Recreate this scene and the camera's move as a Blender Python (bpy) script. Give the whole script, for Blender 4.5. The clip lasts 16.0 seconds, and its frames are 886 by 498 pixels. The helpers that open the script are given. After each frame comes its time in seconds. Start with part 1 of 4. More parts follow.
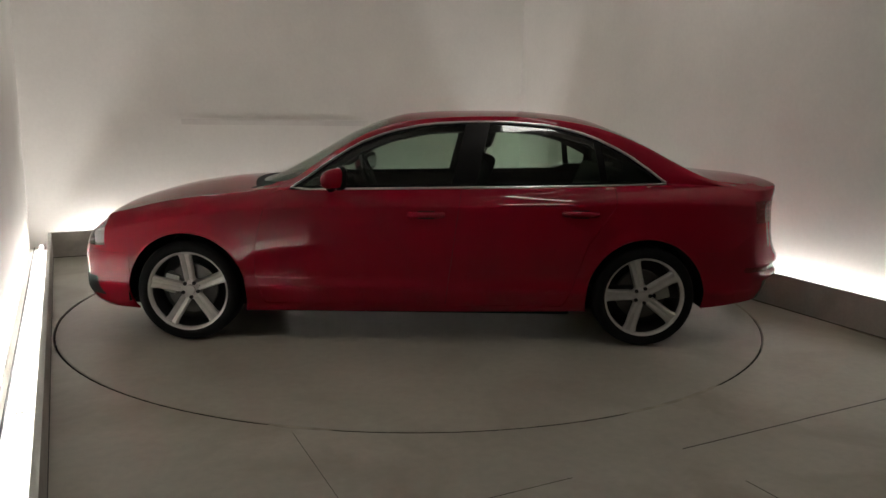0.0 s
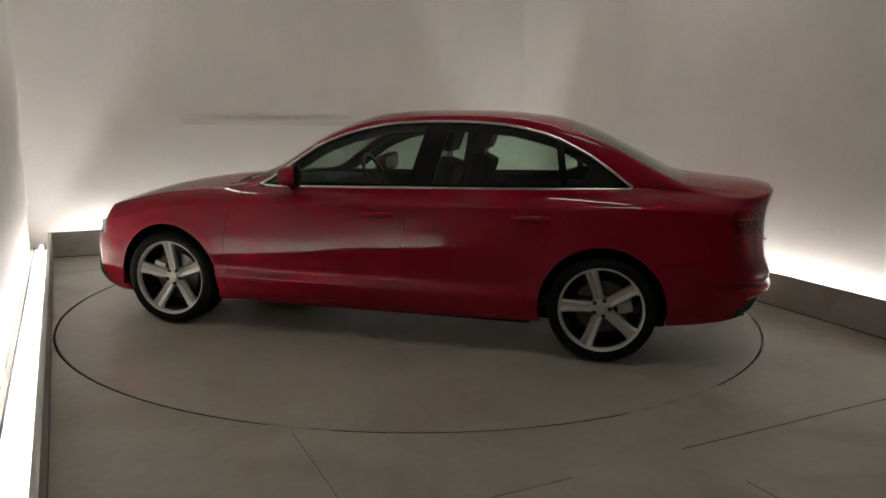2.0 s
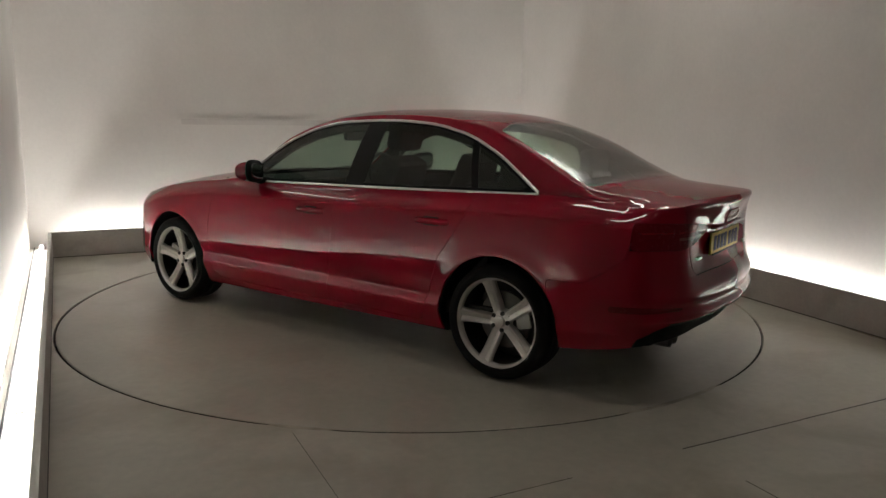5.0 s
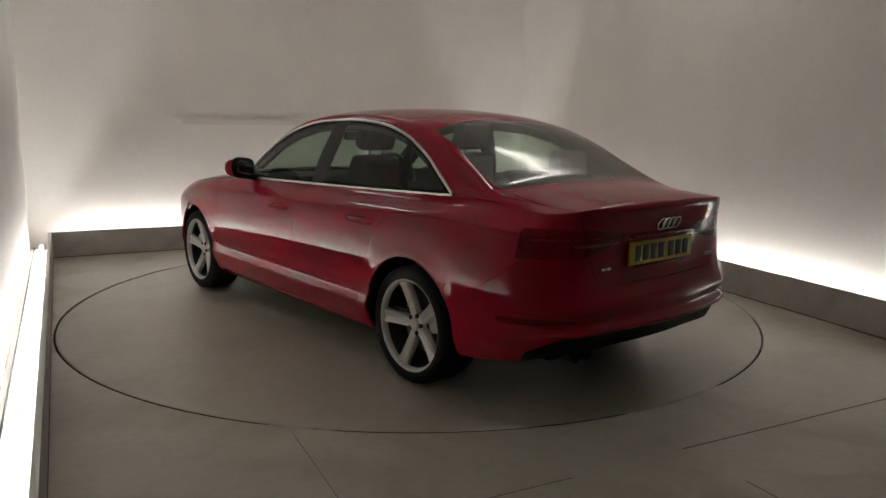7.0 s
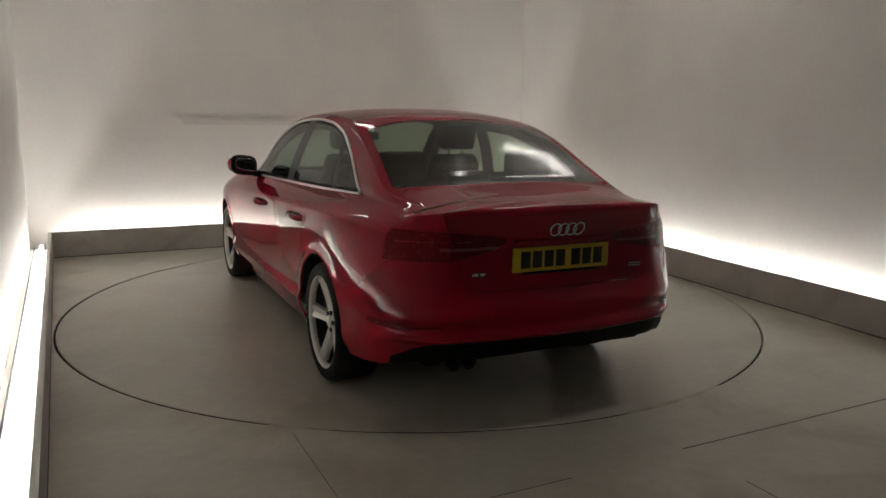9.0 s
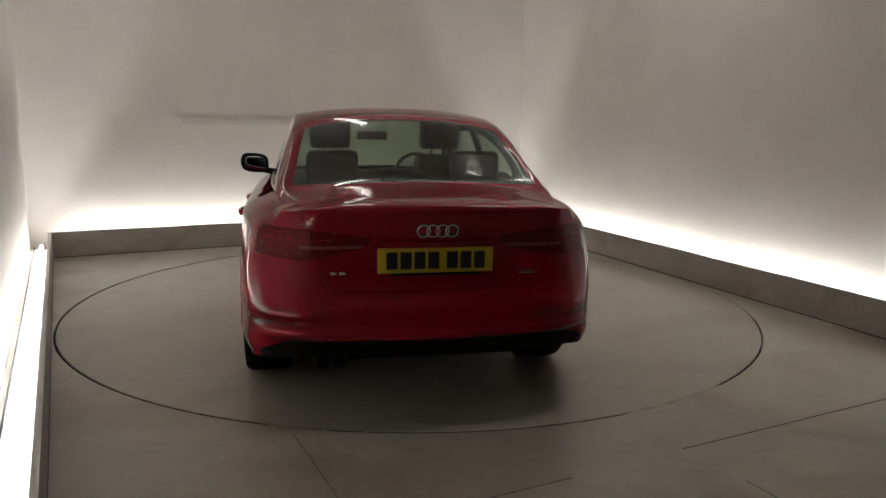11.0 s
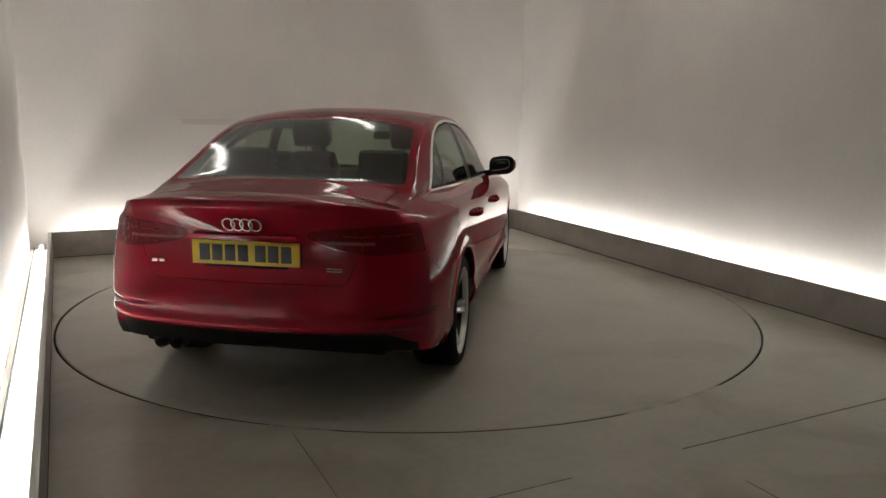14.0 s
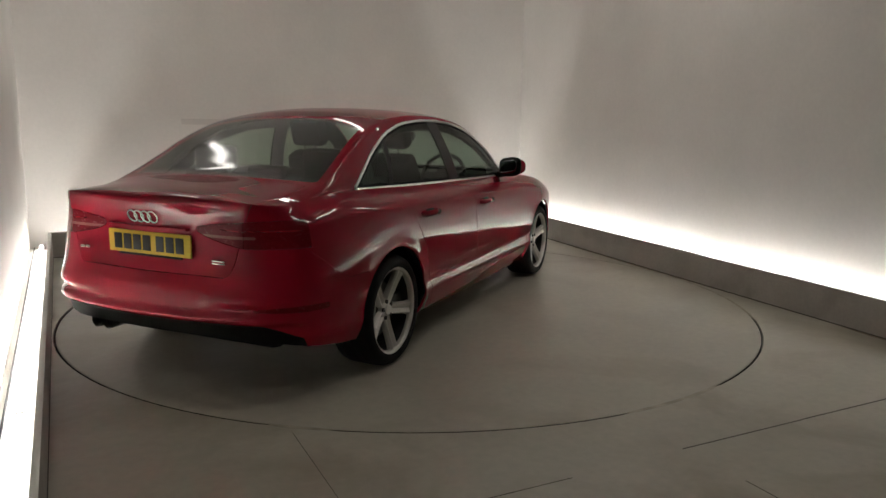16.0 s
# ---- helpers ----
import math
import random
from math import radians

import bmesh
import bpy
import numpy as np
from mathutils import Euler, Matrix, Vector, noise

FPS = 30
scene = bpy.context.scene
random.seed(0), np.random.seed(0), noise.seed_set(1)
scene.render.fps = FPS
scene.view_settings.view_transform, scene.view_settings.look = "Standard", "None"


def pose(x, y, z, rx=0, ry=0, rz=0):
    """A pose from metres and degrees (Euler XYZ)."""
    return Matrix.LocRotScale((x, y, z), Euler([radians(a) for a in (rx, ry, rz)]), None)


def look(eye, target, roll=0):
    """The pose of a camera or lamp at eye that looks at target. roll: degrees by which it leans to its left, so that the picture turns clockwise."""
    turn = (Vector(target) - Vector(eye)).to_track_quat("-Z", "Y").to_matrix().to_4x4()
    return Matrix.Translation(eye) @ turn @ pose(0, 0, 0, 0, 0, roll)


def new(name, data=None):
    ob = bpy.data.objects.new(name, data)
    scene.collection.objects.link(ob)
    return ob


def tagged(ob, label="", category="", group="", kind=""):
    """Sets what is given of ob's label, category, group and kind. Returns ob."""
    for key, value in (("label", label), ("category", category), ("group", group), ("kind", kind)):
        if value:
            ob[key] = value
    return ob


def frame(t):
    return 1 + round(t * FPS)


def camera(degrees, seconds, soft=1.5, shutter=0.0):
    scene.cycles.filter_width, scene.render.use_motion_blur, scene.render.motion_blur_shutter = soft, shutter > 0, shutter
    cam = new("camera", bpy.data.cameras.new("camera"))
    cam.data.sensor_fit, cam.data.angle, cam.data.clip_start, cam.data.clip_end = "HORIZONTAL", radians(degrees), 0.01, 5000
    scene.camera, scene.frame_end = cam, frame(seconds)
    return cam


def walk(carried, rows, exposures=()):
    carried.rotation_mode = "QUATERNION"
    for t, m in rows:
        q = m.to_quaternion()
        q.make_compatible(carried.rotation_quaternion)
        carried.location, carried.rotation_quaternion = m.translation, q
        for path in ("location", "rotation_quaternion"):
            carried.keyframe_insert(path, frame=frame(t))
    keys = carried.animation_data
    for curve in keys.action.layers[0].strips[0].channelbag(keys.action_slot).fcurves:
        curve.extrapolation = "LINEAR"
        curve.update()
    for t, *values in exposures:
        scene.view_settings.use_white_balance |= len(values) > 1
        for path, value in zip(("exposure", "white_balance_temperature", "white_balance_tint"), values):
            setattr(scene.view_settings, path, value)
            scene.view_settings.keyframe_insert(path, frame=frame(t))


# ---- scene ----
cam = camera(62.03, 16.0)
EYE = (-2.3124, -5.0872, 1.3788)
AIM = (0.3378, 0.2, 0.337)
walk(cam, [(0, look(EYE, AIM, 0.867)), (16, look(EYE, AIM, 0.867))], [(0, 0.0), (16, 0.0)])

# ---------------------------------------------------------------- light
world = bpy.data.worlds.new("world")
scene.world = world
world.use_nodes = True
world.node_tree.nodes["Background"].inputs[0].default_value = (0.9, 0.95, 1.0, 1)
world.node_tree.nodes["Background"].inputs[1].default_value = 0.0
TUBE_POWER = 63.0      # fluorescent tubes behind the kerb
CEILING_POWER = 11.5    # ceiling fittings


# ---------------------------------------------------------------- materials
def mat(name, color, rough=0.5, metal=0.0, coat=0.0, spec=0.5, var=0.0, scale=6.0, bump=0.0, fine=0.0, emit=None, power=0.0, stain=None):
    m = bpy.data.materials.new(name)
    m.use_nodes = True
    nt = m.node_tree
    b = nt.nodes["Principled BSDF"]
    b.inputs["Base Color"].default_value = (*color, 1)
    b.inputs["Roughness"].default_value = rough
    b.inputs["Metallic"].default_value = metal
    b.inputs["Coat Weight"].default_value = coat
    b.inputs["Coat Roughness"].default_value = 0.03
    b.inputs["Specular IOR Level"].default_value = spec
    if emit:
        b.inputs["Emission Color"].default_value = (*emit, 1)
        b.inputs["Emission Strength"].default_value = power
    if var or bump or fine:
        co = nt.nodes.new("ShaderNodeTexCoord")
        n1 = nt.nodes.new("ShaderNodeTexNoise")
        n1.inputs["Scale"].default_value = scale
        n1.inputs["Detail"].default_value = 7
        nt.links.new(co.outputs["Object"], n1.inputs["Vector"])
        n2 = nt.nodes.new("ShaderNodeTexNoise")
        n2.inputs["Scale"].default_value = scale * 23
        n2.inputs["Detail"].default_value = 3
        nt.links.new(co.outputs["Object"], n2.inputs["Vector"])
        if var or fine:
            def ramp(node, amount):
                r = nt.nodes.new("ShaderNodeMapRange")
                r.inputs["From Min"].default_value, r.inputs["From Max"].default_value = 0.3, 0.7
                r.inputs["To Min"].default_value, r.inputs["To Max"].default_value = 1 - amount, 1 + amount
                nt.links.new(node.outputs["Fac"], r.inputs["Value"])
                return r
            mul = nt.nodes.new("ShaderNodeMath")
            mul.operation = "MULTIPLY"
            nt.links.new(ramp(n1, var).outputs[0], mul.inputs[0])
            nt.links.new(ramp(n2, fine).outputs[0], mul.inputs[1])
            sc = nt.nodes.new("ShaderNodeVectorMath")
            sc.operation = "SCALE"
            sc.inputs[0].default_value = color
            nt.links.new(mul.outputs[0], sc.inputs["Scale"])
            shade = sc.outputs[0]
            if stain:
                n3 = nt.nodes.new("ShaderNodeTexNoise")
                n3.inputs["Scale"].default_value = stain[1]
                n3.inputs["Detail"].default_value = 9
                n3.inputs["Distortion"].default_value = 0.6
                nt.links.new(co.outputs["Object"], n3.inputs["Vector"])
                r3 = nt.nodes.new("ShaderNodeMapRange")
                r3.inputs["From Min"].default_value, r3.inputs["From Max"].default_value = 0.5, 0.72
                r3.inputs["To Max"].default_value = stain[2]
                nt.links.new(n3.outputs["Fac"], r3.inputs["Value"])
                mix = nt.nodes.new("ShaderNodeMix")
                mix.data_type = "RGBA"
                nt.links.new(r3.outputs[0], mix.inputs[0])
                for k in mix.inputs:
                    if k.identifier == "A_Color":
                        nt.links.new(shade, k)
                    if k.identifier == "B_Color":
                        k.default_value = (*stain[0], 1)
                for k in mix.outputs:
                    if k.identifier == "Result_Color":
                        shade = k
            nt.links.new(shade, b.inputs["Base Color"])
            rr = nt.nodes.new("ShaderNodeMapRange")
            rr.inputs["From Min"].default_value, rr.inputs["From Max"].default_value = 0.3, 0.7
            rr.inputs["To Min"].default_value, rr.inputs["To Max"].default_value = max(0, rough - var * 0.4), min(1, rough + var * 0.4)
            nt.links.new(n1.outputs["Fac"], rr.inputs["Value"])
            nt.links.new(rr.outputs[0], b.inputs["Roughness"])
        if bump:
            bp = nt.nodes.new("ShaderNodeBump")
            bp.inputs["Strength"].default_value = bump
            bp.inputs["Distance"].default_value = 0.004
            nt.links.new(n2.outputs["Fac"], bp.inputs["Height"])
            nt.links.new(bp.outputs[0], b.inputs["Normal"])
    return m


def glass_mat(name, tint, mirror, rough=0.035):
    """Thin tinted sheet glass: light passes with a tint, the gloss follows Fresnel."""
    m = bpy.data.materials.new(name)
    m.use_nodes = True
    nt = m.node_tree
    nt.nodes.remove(nt.nodes["Principled BSDF"])
    out = nt.nodes["Material Output"]
    tr = nt.nodes.new("ShaderNodeBsdfTransparent")
    tr.inputs["Color"].default_value = (*tint, 1)
    gl = nt.nodes.new("ShaderNodeBsdfGlossy")
    gl.inputs["Roughness"].default_value = rough
    lw = nt.nodes.new("ShaderNodeLayerWeight")
    lw.inputs["Blend"].default_value = 0.5
    pw = nt.nodes.new("ShaderNodeMath")
    pw.operation = "POWER"
    pw.inputs[1].default_value = 5.0
    fr = nt.nodes.new("ShaderNodeMath")
    fr.operation = "MULTIPLY_ADD"
    fr.inputs[1].default_value, fr.inputs[2].default_value = 0.85, mirror
    nt.links.new(lw.outputs["Facing"], pw.inputs[0])
    nt.links.new(pw.outputs[0], fr.inputs[0])
    mx = nt.nodes.new("ShaderNodeMixShader")
    nt.links.new(fr.outputs[0], mx.inputs[0])
    nt.links.new(tr.outputs[0], mx.inputs[1])
    nt.links.new(gl.outputs[0], mx.inputs[2])
    nt.links.new(mx.outputs[0], out.inputs["Surface"])
    return m


WALL = mat("wall_paint", (0.7, 0.672, 0.635), 0.85, var=0.05, scale=1.3, fine=0.02, bump=0.05)
FLOOR = mat("floor_paint", (0.425, 0.402, 0.333), 0.36, var=0.16, scale=0.9, fine=0.05, bump=0.04, stain=((0.27, 0.23, 0.17), 1.7, 0.75))
DISC = mat("turntable_paint", (0.425, 0.402, 0.333), 0.36, var=0.14, scale=0.8, fine=0.05, bump=0.04, stain=((0.29, 0.25, 0.19), 1.3, 0.6))
KERB = mat("kerb_paint", (0.42, 0.39, 0.355), 0.5, var=0.12, scale=2.0, fine=0.05, bump=0.04, stain=((0.27, 0.24, 0.2), 3.0, 0.6))
KERB_TOP = mat("kerb_top_paint", (0.4, 0.39, 0.36), 0.6, var=0.05, scale=3.0, fine=0.03)
ALU = mat("aluminium", (0.45, 0.46, 0.43), 0.4, 0.8, var=0.06, scale=8)
DARK = mat("dark_gap", (0.012, 0.011, 0.01), 0.9)
DARK_LINE = mat("floor_joint", (0.05, 0.043, 0.035), 0.5, var=0.2, scale=5)
MARK = mat("dark_wall_strip", (0.61, 0.58, 0.548), 0.85, var=0.07, scale=3.0, fine=0.02)
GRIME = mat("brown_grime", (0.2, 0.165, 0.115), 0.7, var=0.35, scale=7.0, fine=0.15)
DUST = mat("joint_dust", (0.385, 0.36, 0.295), 0.8, var=0.25, scale=9.0, fine=0.1, bump=0.2)
FRONT = mat("unseen_wall_tone", (0.15, 0.145, 0.135), 0.8, var=0.1, scale=1.5)
CEIL = mat("ceiling_paint", (0.55, 0.535, 0.51), 0.9, var=0.04, scale=1.5)
TUBE = mat("fluorescent_tube", (0.9, 0.9, 0.9), 0.4, emit=(1.0, 0.985, 0.97), power=TUBE_POWER)
LAMP = mat("ceiling_diffuser", (0.9, 0.9, 0.9), 0.4, emit=(1.0, 0.95, 0.88), power=CEILING_POWER)
HOUSING = mat("lamp_housing", (0.7, 0.7, 0.7), 0.5)
PAINT = mat("red_car_paint", (0.27, 0.005, 0.019), 0.5, 0.0, coat=0.78, spec=0.0, fine=0.04, scale=30)
BLACK = mat("black_plastic", (0.005, 0.005, 0.005), 0.6, spec=0.12, var=0.1, scale=20, bump=0.05)
GLOSSBLACK = mat("gloss_black", (0.005, 0.005, 0.005), 0.3, coat=0.15, spec=0.2)
RUBBER = mat("tyre_rubber", (0.007, 0.007, 0.007), 0.8, spec=0.2, var=0.15, scale=14, bump=0.1)
ALLOY = mat("silver_alloy", (0.6, 0.585, 0.555), 0.3, 0.42, var=0.06, scale=18, fine=0.03)
DISCMETAL = mat("brake_steel", (0.13, 0.125, 0.12), 0.4, 0.9, var=0.1, scale=30)
BARREL = mat("dark_wheel_barrel", (0.03, 0.03, 0.03), 0.5, 0.4, var=0.1, scale=30)
CHROME = mat("chrome", (0.78, 0.78, 0.77), 0.14, 1.0)
SATIN = mat("satin_trim", (0.82, 0.8, 0.78), 0.28, 1.0)
GLASS = glass_mat("tinted_glass", (0.5, 0.6, 0.525), 0.07)
REAR_GLASS = glass_mat("rear_tinted_glass", (0.54, 0.6, 0.49), 0.14, 0.11)
CLEAR = glass_mat("clear_glass", (0.9, 0.92, 0.92), 0.06)
DARKLENS = mat("dark_red_lens", (0.13, 0.004, 0.010), 0.25, coat=0.12, spec=0.15, var=0.1, scale=60)
REDLENS = mat("red_lens", (0.15, 0.004, 0.010), 0.25, coat=0.2, spec=0.15, var=0.1, scale=60)
BARLENS = mat("bright_red_lens", (0.34, 0.012, 0.02), 0.15, coat=0.6, spec=0.4, var=0.1, scale=60)
SMOKE = mat("pale_lens", (0.24, 0.055, 0.055), 0.2, coat=0.4, var=0.08, scale=60)
LAMPBOWL = mat("headlamp_bowl", (0.7, 0.71, 0.72), 0.3, 0.5)
FABRIC = mat("dark_upholstery", (0.016, 0.015, 0.015), 0.75, var=0.15, scale=25, bump=0.1)
TRIM = mat("dark_cabin_trim", (0.012, 0.012, 0.012), 0.7, var=0.1, scale=15)
YELLOW = mat("yellow_plate", (0.66, 0.46, 0.03), 0.4, var=0.04, scale=20)
INK = mat("black_ink", (0.012, 0.012, 0.012), 0.5)
MIRROR = mat("mirror_glass", (0.35, 0.36, 0.37), 0.03, 1.0)


# ---------------------------------------------------------------- mesh helpers
def thing(name, label, category, group="", kind="", m=None):
    ob = new(name)
    ob.empty_display_size = 0.2
    tagged(ob, label, category, group, kind)
    if m is not None:
        ob.matrix_basis = m
    return ob


def link(name, me, material, parent=None, label="", sharp=32):
    me.materials.clear()
    me.materials.append(material)
    me.shade_smooth()
    me.set_sharp_from_angle(angle=radians(sharp))
    ob = new(name, me)
    if parent is not None:
        ob.parent = parent
    if label:
        ob["label"] = label
    return ob


def part(name, bm, material, parent=None, label="", sharp=32):
    """Links a bmesh as one mesh object, under a thing or a part."""
    me = bpy.data.meshes.new(name)
    bmesh.ops.recalc_face_normals(bm, faces=bm.faces)
    bm.to_mesh(me)
    bm.free()
    return link(name, me, material, parent, label, sharp)


def setting(name, bm, material, label, category):
    return tagged(part(name, bm, material), label, category, kind="structure")


def box(bm, lo, hi, m=None, bevel=0.0, seg=2):
    lo, hi = Vector(lo), Vector(hi)
    mm = Matrix.Translation((lo + hi) / 2) @ Matrix.Diagonal((*(hi - lo), 1))
    made = bmesh.ops.create_cube(bm, size=1.0, matrix=mm)["verts"]
    if bevel:
        edges = list({e for v in made for e in v.link_edges})
        r = bmesh.ops.bevel(bm, geom=edges, offset=bevel, segments=seg, profile=0.6, affect="EDGES")
        made = list({v for f in r["faces"] for v in f.verts} | {v for v in made if v.is_valid})
    if m is not None:
        bmesh.ops.transform(bm, matrix=m, verts=made)
    return made


def one_box(lo, hi, m=None, bevel=0.0, seg=2):
    bm = bmesh.new()
    box(bm, lo, hi, m, bevel, seg)
    return bm


def grid_mesh(bm, rows, wrap=False, wrap_rows=False):
    vs = [[bm.verts.new(p) for p in r] for r in rows]
    n = len(rows[0])
    for i in range(len(rows) - (0 if wrap_rows else 1)):
        a, b = vs[i], vs[(i + 1) % len(vs)]
        for j in range(n if wrap else n - 1):
            k = (j + 1) % n
            q = [a[j], a[k], b[k], b[j]]
            try:
                bm.faces.new(q)
            except ValueError:
                pass
    return vs


def revolve(profile, n=48, axis="y"):
    """A ring of (radius, offset) turned round the y axis."""
    bm = bmesh.new()
    rows = []
    for k in range(n):
        a = 2 * math.pi * k / n
        rows.append([(r * math.cos(a), o, r * math.sin(a)) for r, o in profile])
    grid_mesh(bm, rows, wrap_rows=True)
    bmesh.ops.remove_doubles(bm, verts=bm.verts, dist=1e-5)
    return bm


def tube(bm, pts, radius, n=8, closed=False):
    """A round bar along points."""
    pts = [Vector(p) for p in pts]
    rows = []
    for i, p in enumerate(pts):
        a = pts[i - 1] if i or closed else p
        b = pts[(i + 1) % len(pts)] if i < len(pts) - 1 or closed else p
        d = (b - a).normalized()
        side = d.cross(Vector((0, 0, 1)) if abs(d.z) < 0.9 else Vector((1, 0, 0))).normalized()
        up = side.cross(d)
        rows.append([p + radius * (math.cos(2 * math.pi * k / n) * side + math.sin(2 * math.pi * k / n) * up) for k in range(n)])
    vs = grid_mesh(bm, rows, wrap=True, wrap_rows=closed)
    if not closed:
        bm.faces.new(vs[0])
        bm.faces.new(vs[-1])


def table(x, pts):
    """Smooth value at x between (x, value) pairs, in rising x."""
    if x <= pts[0][0]:
        return pts[0][1]
    if x >= pts[-1][0]:
        return pts[-1][1]
    k = max(i for i in range(len(pts)) if pts[i][0] <= x)
    k = min(k, len(pts) - 2)
    (x0, y0), (x1, y1) = pts[k], pts[k + 1]
    h = x1 - x0

    def slope(i):
        if i == 0:
            return (pts[1][1] - pts[0][1]) / (pts[1][0] - pts[0][0])
        if i == len(pts) - 1:
            return (pts[-1][1] - pts[-2][1]) / (pts[-1][0] - pts[-2][0])
        a = (pts[i][1] - pts[i - 1][1]) / (pts[i][0] - pts[i - 1][0])
        b = (pts[i + 1][1] - pts[i][1]) / (pts[i + 1][0] - pts[i][0])
        if a * b <= 0:
            return 0.0
        return 2 * a * b / (a + b)
    u = (x - x0) / h
    m0, m1 = slope(k) * h, slope(k + 1) * h
    return (2 * u**3 - 3 * u**2 + 1) * y0 + (u**3 - 2 * u**2 + u) * m0 + (-2 * u**3 + 3 * u**2) * y1 + (u**3 - u**2) * m1


def smooth(a, b, x):
    u = min(1, max(0, (x - a) / (b - a)))
    return u * u * (3 - 2 * u)


# ---------------------------------------------------------------- the bay
KBL, KFL, KBR, KFR = (-2.547, 2.86), (-2.468, -2.93), (2.735, 2.965), (2.337, -2.93)   # kerb: inner corners
WBL, WFL, WBR, WFR = (-2.745, 3.08), (-2.56, -12.1), (2.935, 3.175), (1.86, -12.1)    # wall corners
KH, KW, HIGH, BACK = 0.25, 0.025, 3.3, -12.0                                        # kerb, ceiling, added wall behind the camera
DUSTY = [(229, 238), (269, 287), (323, 374)]   # stretches of the ring gap, degrees
TUBE_OUT = 0.066                             # from the kerb to the tubes
WX, WY = 3.2, 3.2
RING = 2.485                                 # radius of the turntable


def build_bay():
    bm = bmesh.new()
    n = 128
    inner = [bm.verts.new(((RING + 0.014) * math.cos(2 * math.pi * k / n), (RING + 0.014) * math.sin(2 * math.pi * k / n), 0)) for k in range(n)]
    outer = []
    for k in range(n):
        a = 2 * math.pi * k / n
        c, s = math.cos(a), math.sin(a)
        f = min((WX + 0.1) / abs(c) if abs(c) > 1e-6 else 1e9, (WY + 0.1) / abs(s) if abs(s) > 1e-6 else 1e9)
        outer.append(bm.verts.new((c * f, s * f, 0)))
    for k in range(n):
        bm.faces.new([inner[k], inner[(k + 1) % n], outer[(k + 1) % n], outer[k]])
    low = [bm.verts.new((v.co.x, v.co.y, -0.25)) for v in inner]
    for k in range(n):
        bm.faces.new([inner[k], low[k], low[(k + 1) % n], inner[(k + 1) % n]])
    # the floor goes on behind the camera
    f0 = [bm.verts.new(p) for p in ((-WX - 0.1, BACK - 0.1, 0), (WX + 0.1, BACK - 0.1, 0), (WX + 0.1, -WY - 0.1, 0), (-WX - 0.1, -WY - 0.1, 0))]
    bm.faces.new(f0)
    setting("floor", bm, FLOOR, "grey painted concrete floor with scuffs and fine joints", "floor")
    setting("pit_floor", one_box((-2.7, -2.7, -0.3), (2.7, 2.7, -0.25)), DARK, "dark pit under the turntable rim", "floor")
    def upright(a, c, thick, z0, z1, bevel=0.0):
        """A wall from a to c; its thickness lies to the left of that way."""
        a, c = Vector((*a, 0)), Vector((*c, 0))
        d = c - a
        m = Matrix.Translation(a) @ Matrix.Rotation(math.atan2(d.y, d.x), 4, "Z")
        return one_box((0, 0, z0), (d.length, thick, z1), m, bevel)
    WALL_TEXT = "off-white matt painted wall lit from below"
    setting("wall_back", upright((WBR[0] + 0.3, WBR[1] + 0.01), (WBL[0] - 0.3, WBL[1] - 0.01), -0.15, -0.1, HIGH), WALL, WALL_TEXT, "wall")
    setting("wall_left", upright((WBL[0] - 0.001, WBL[1] + 0.06), WFL, -0.15, -0.1, HIGH), WALL, WALL_TEXT, "wall")
    setting("wall_right", upright(WFR, (WBR[0] + 0.005, WBR[1] + 0.07), -0.15, -0.1, HIGH), WALL, WALL_TEXT, "wall")
    # unseen wall, added so the car paint has something dim to mirror
    setting("unseen_wall", one_box((-3.6, BACK - 0.15, -0.1), (3.6, BACK - 0.002, HIGH)), FRONT, "unseen dark wall added behind the camera", "wall")
    setting("ceiling", one_box((-3.6, BACK - 0.15, HIGH + 0.002), (3.6, 3.6, HIGH + 0.12)), CEIL, "plain grey ceiling of the bay", "ceiling")
    KERB_TEXT = "low thin grey painted kerb hiding the strip lights"
    for name, a, c in (("kerb_left", KBL, KFL), ("kerb_right", KFR, KBR), ("kerb_back", (KBR[0] - 0.002, KBR[1]), (KBL[0] + 0.002, KBL[1]))):
        ob = setting(name, upright(a, c, -KW, 0, KH - 0.006), KERB, KERB_TEXT, "kerb")
        cap = part("edge_strip", upright(a, c, -KW - 0.002, KH - 0.0058, KH, 0.0015), ALU, ob, "pale metal strip along the kerb")
        a, c = Vector((*a, 0)), Vector((*c, 0))
        d = (c - a).normalized()
        out = Vector((d.y, -d.x, 0))
        inset = 0.10
        bed = upright((a + out * (KW + 0.004)).xy, (c + out * (KW + 0.004)).xy, -TUBE_OUT - 0.012, 0, 0.095, 0.004)
        part("light_bed", bed, KERB_TOP, ob, "white painted bed under the tubes")
        ledge = upright((a + out * (KW + TUBE_OUT + 0.026)).xy, (c + out * (KW + TUBE_OUT + 0.026)).xy, -0.145 + TUBE_OUT, 0, 0.10, 0.004)
        part("back_board", ledge, KERB_TOP, ob, "white board between the tubes and the wall")
        bm = bmesh.new()
        tube(bm, [a + out * 0.152 + Vector((0, 0, 0.106)), (a + c) / 2 + out * 0.158 + Vector((0, 0, 0.106)), c + out * 0.166 + Vector((0, 0, 0.106))], 0.005, 8)
        part("board_line", bm, BLACK, ob, "thin black line along the board behind the tubes")
        foot = upright((a - out * 0.004).xy, (c - out * 0.004).xy, -0.006, 0, 0.006)
        part("foot_line", foot, DARK_LINE, ob, "thin dark line at the foot of the kerb")
        p0, p1 = a + d * inset + out * (KW + TUBE_OUT), c - d * inset + out * (KW + TUBE_OUT)
        n = round((p1 - p0).length / 1.22)
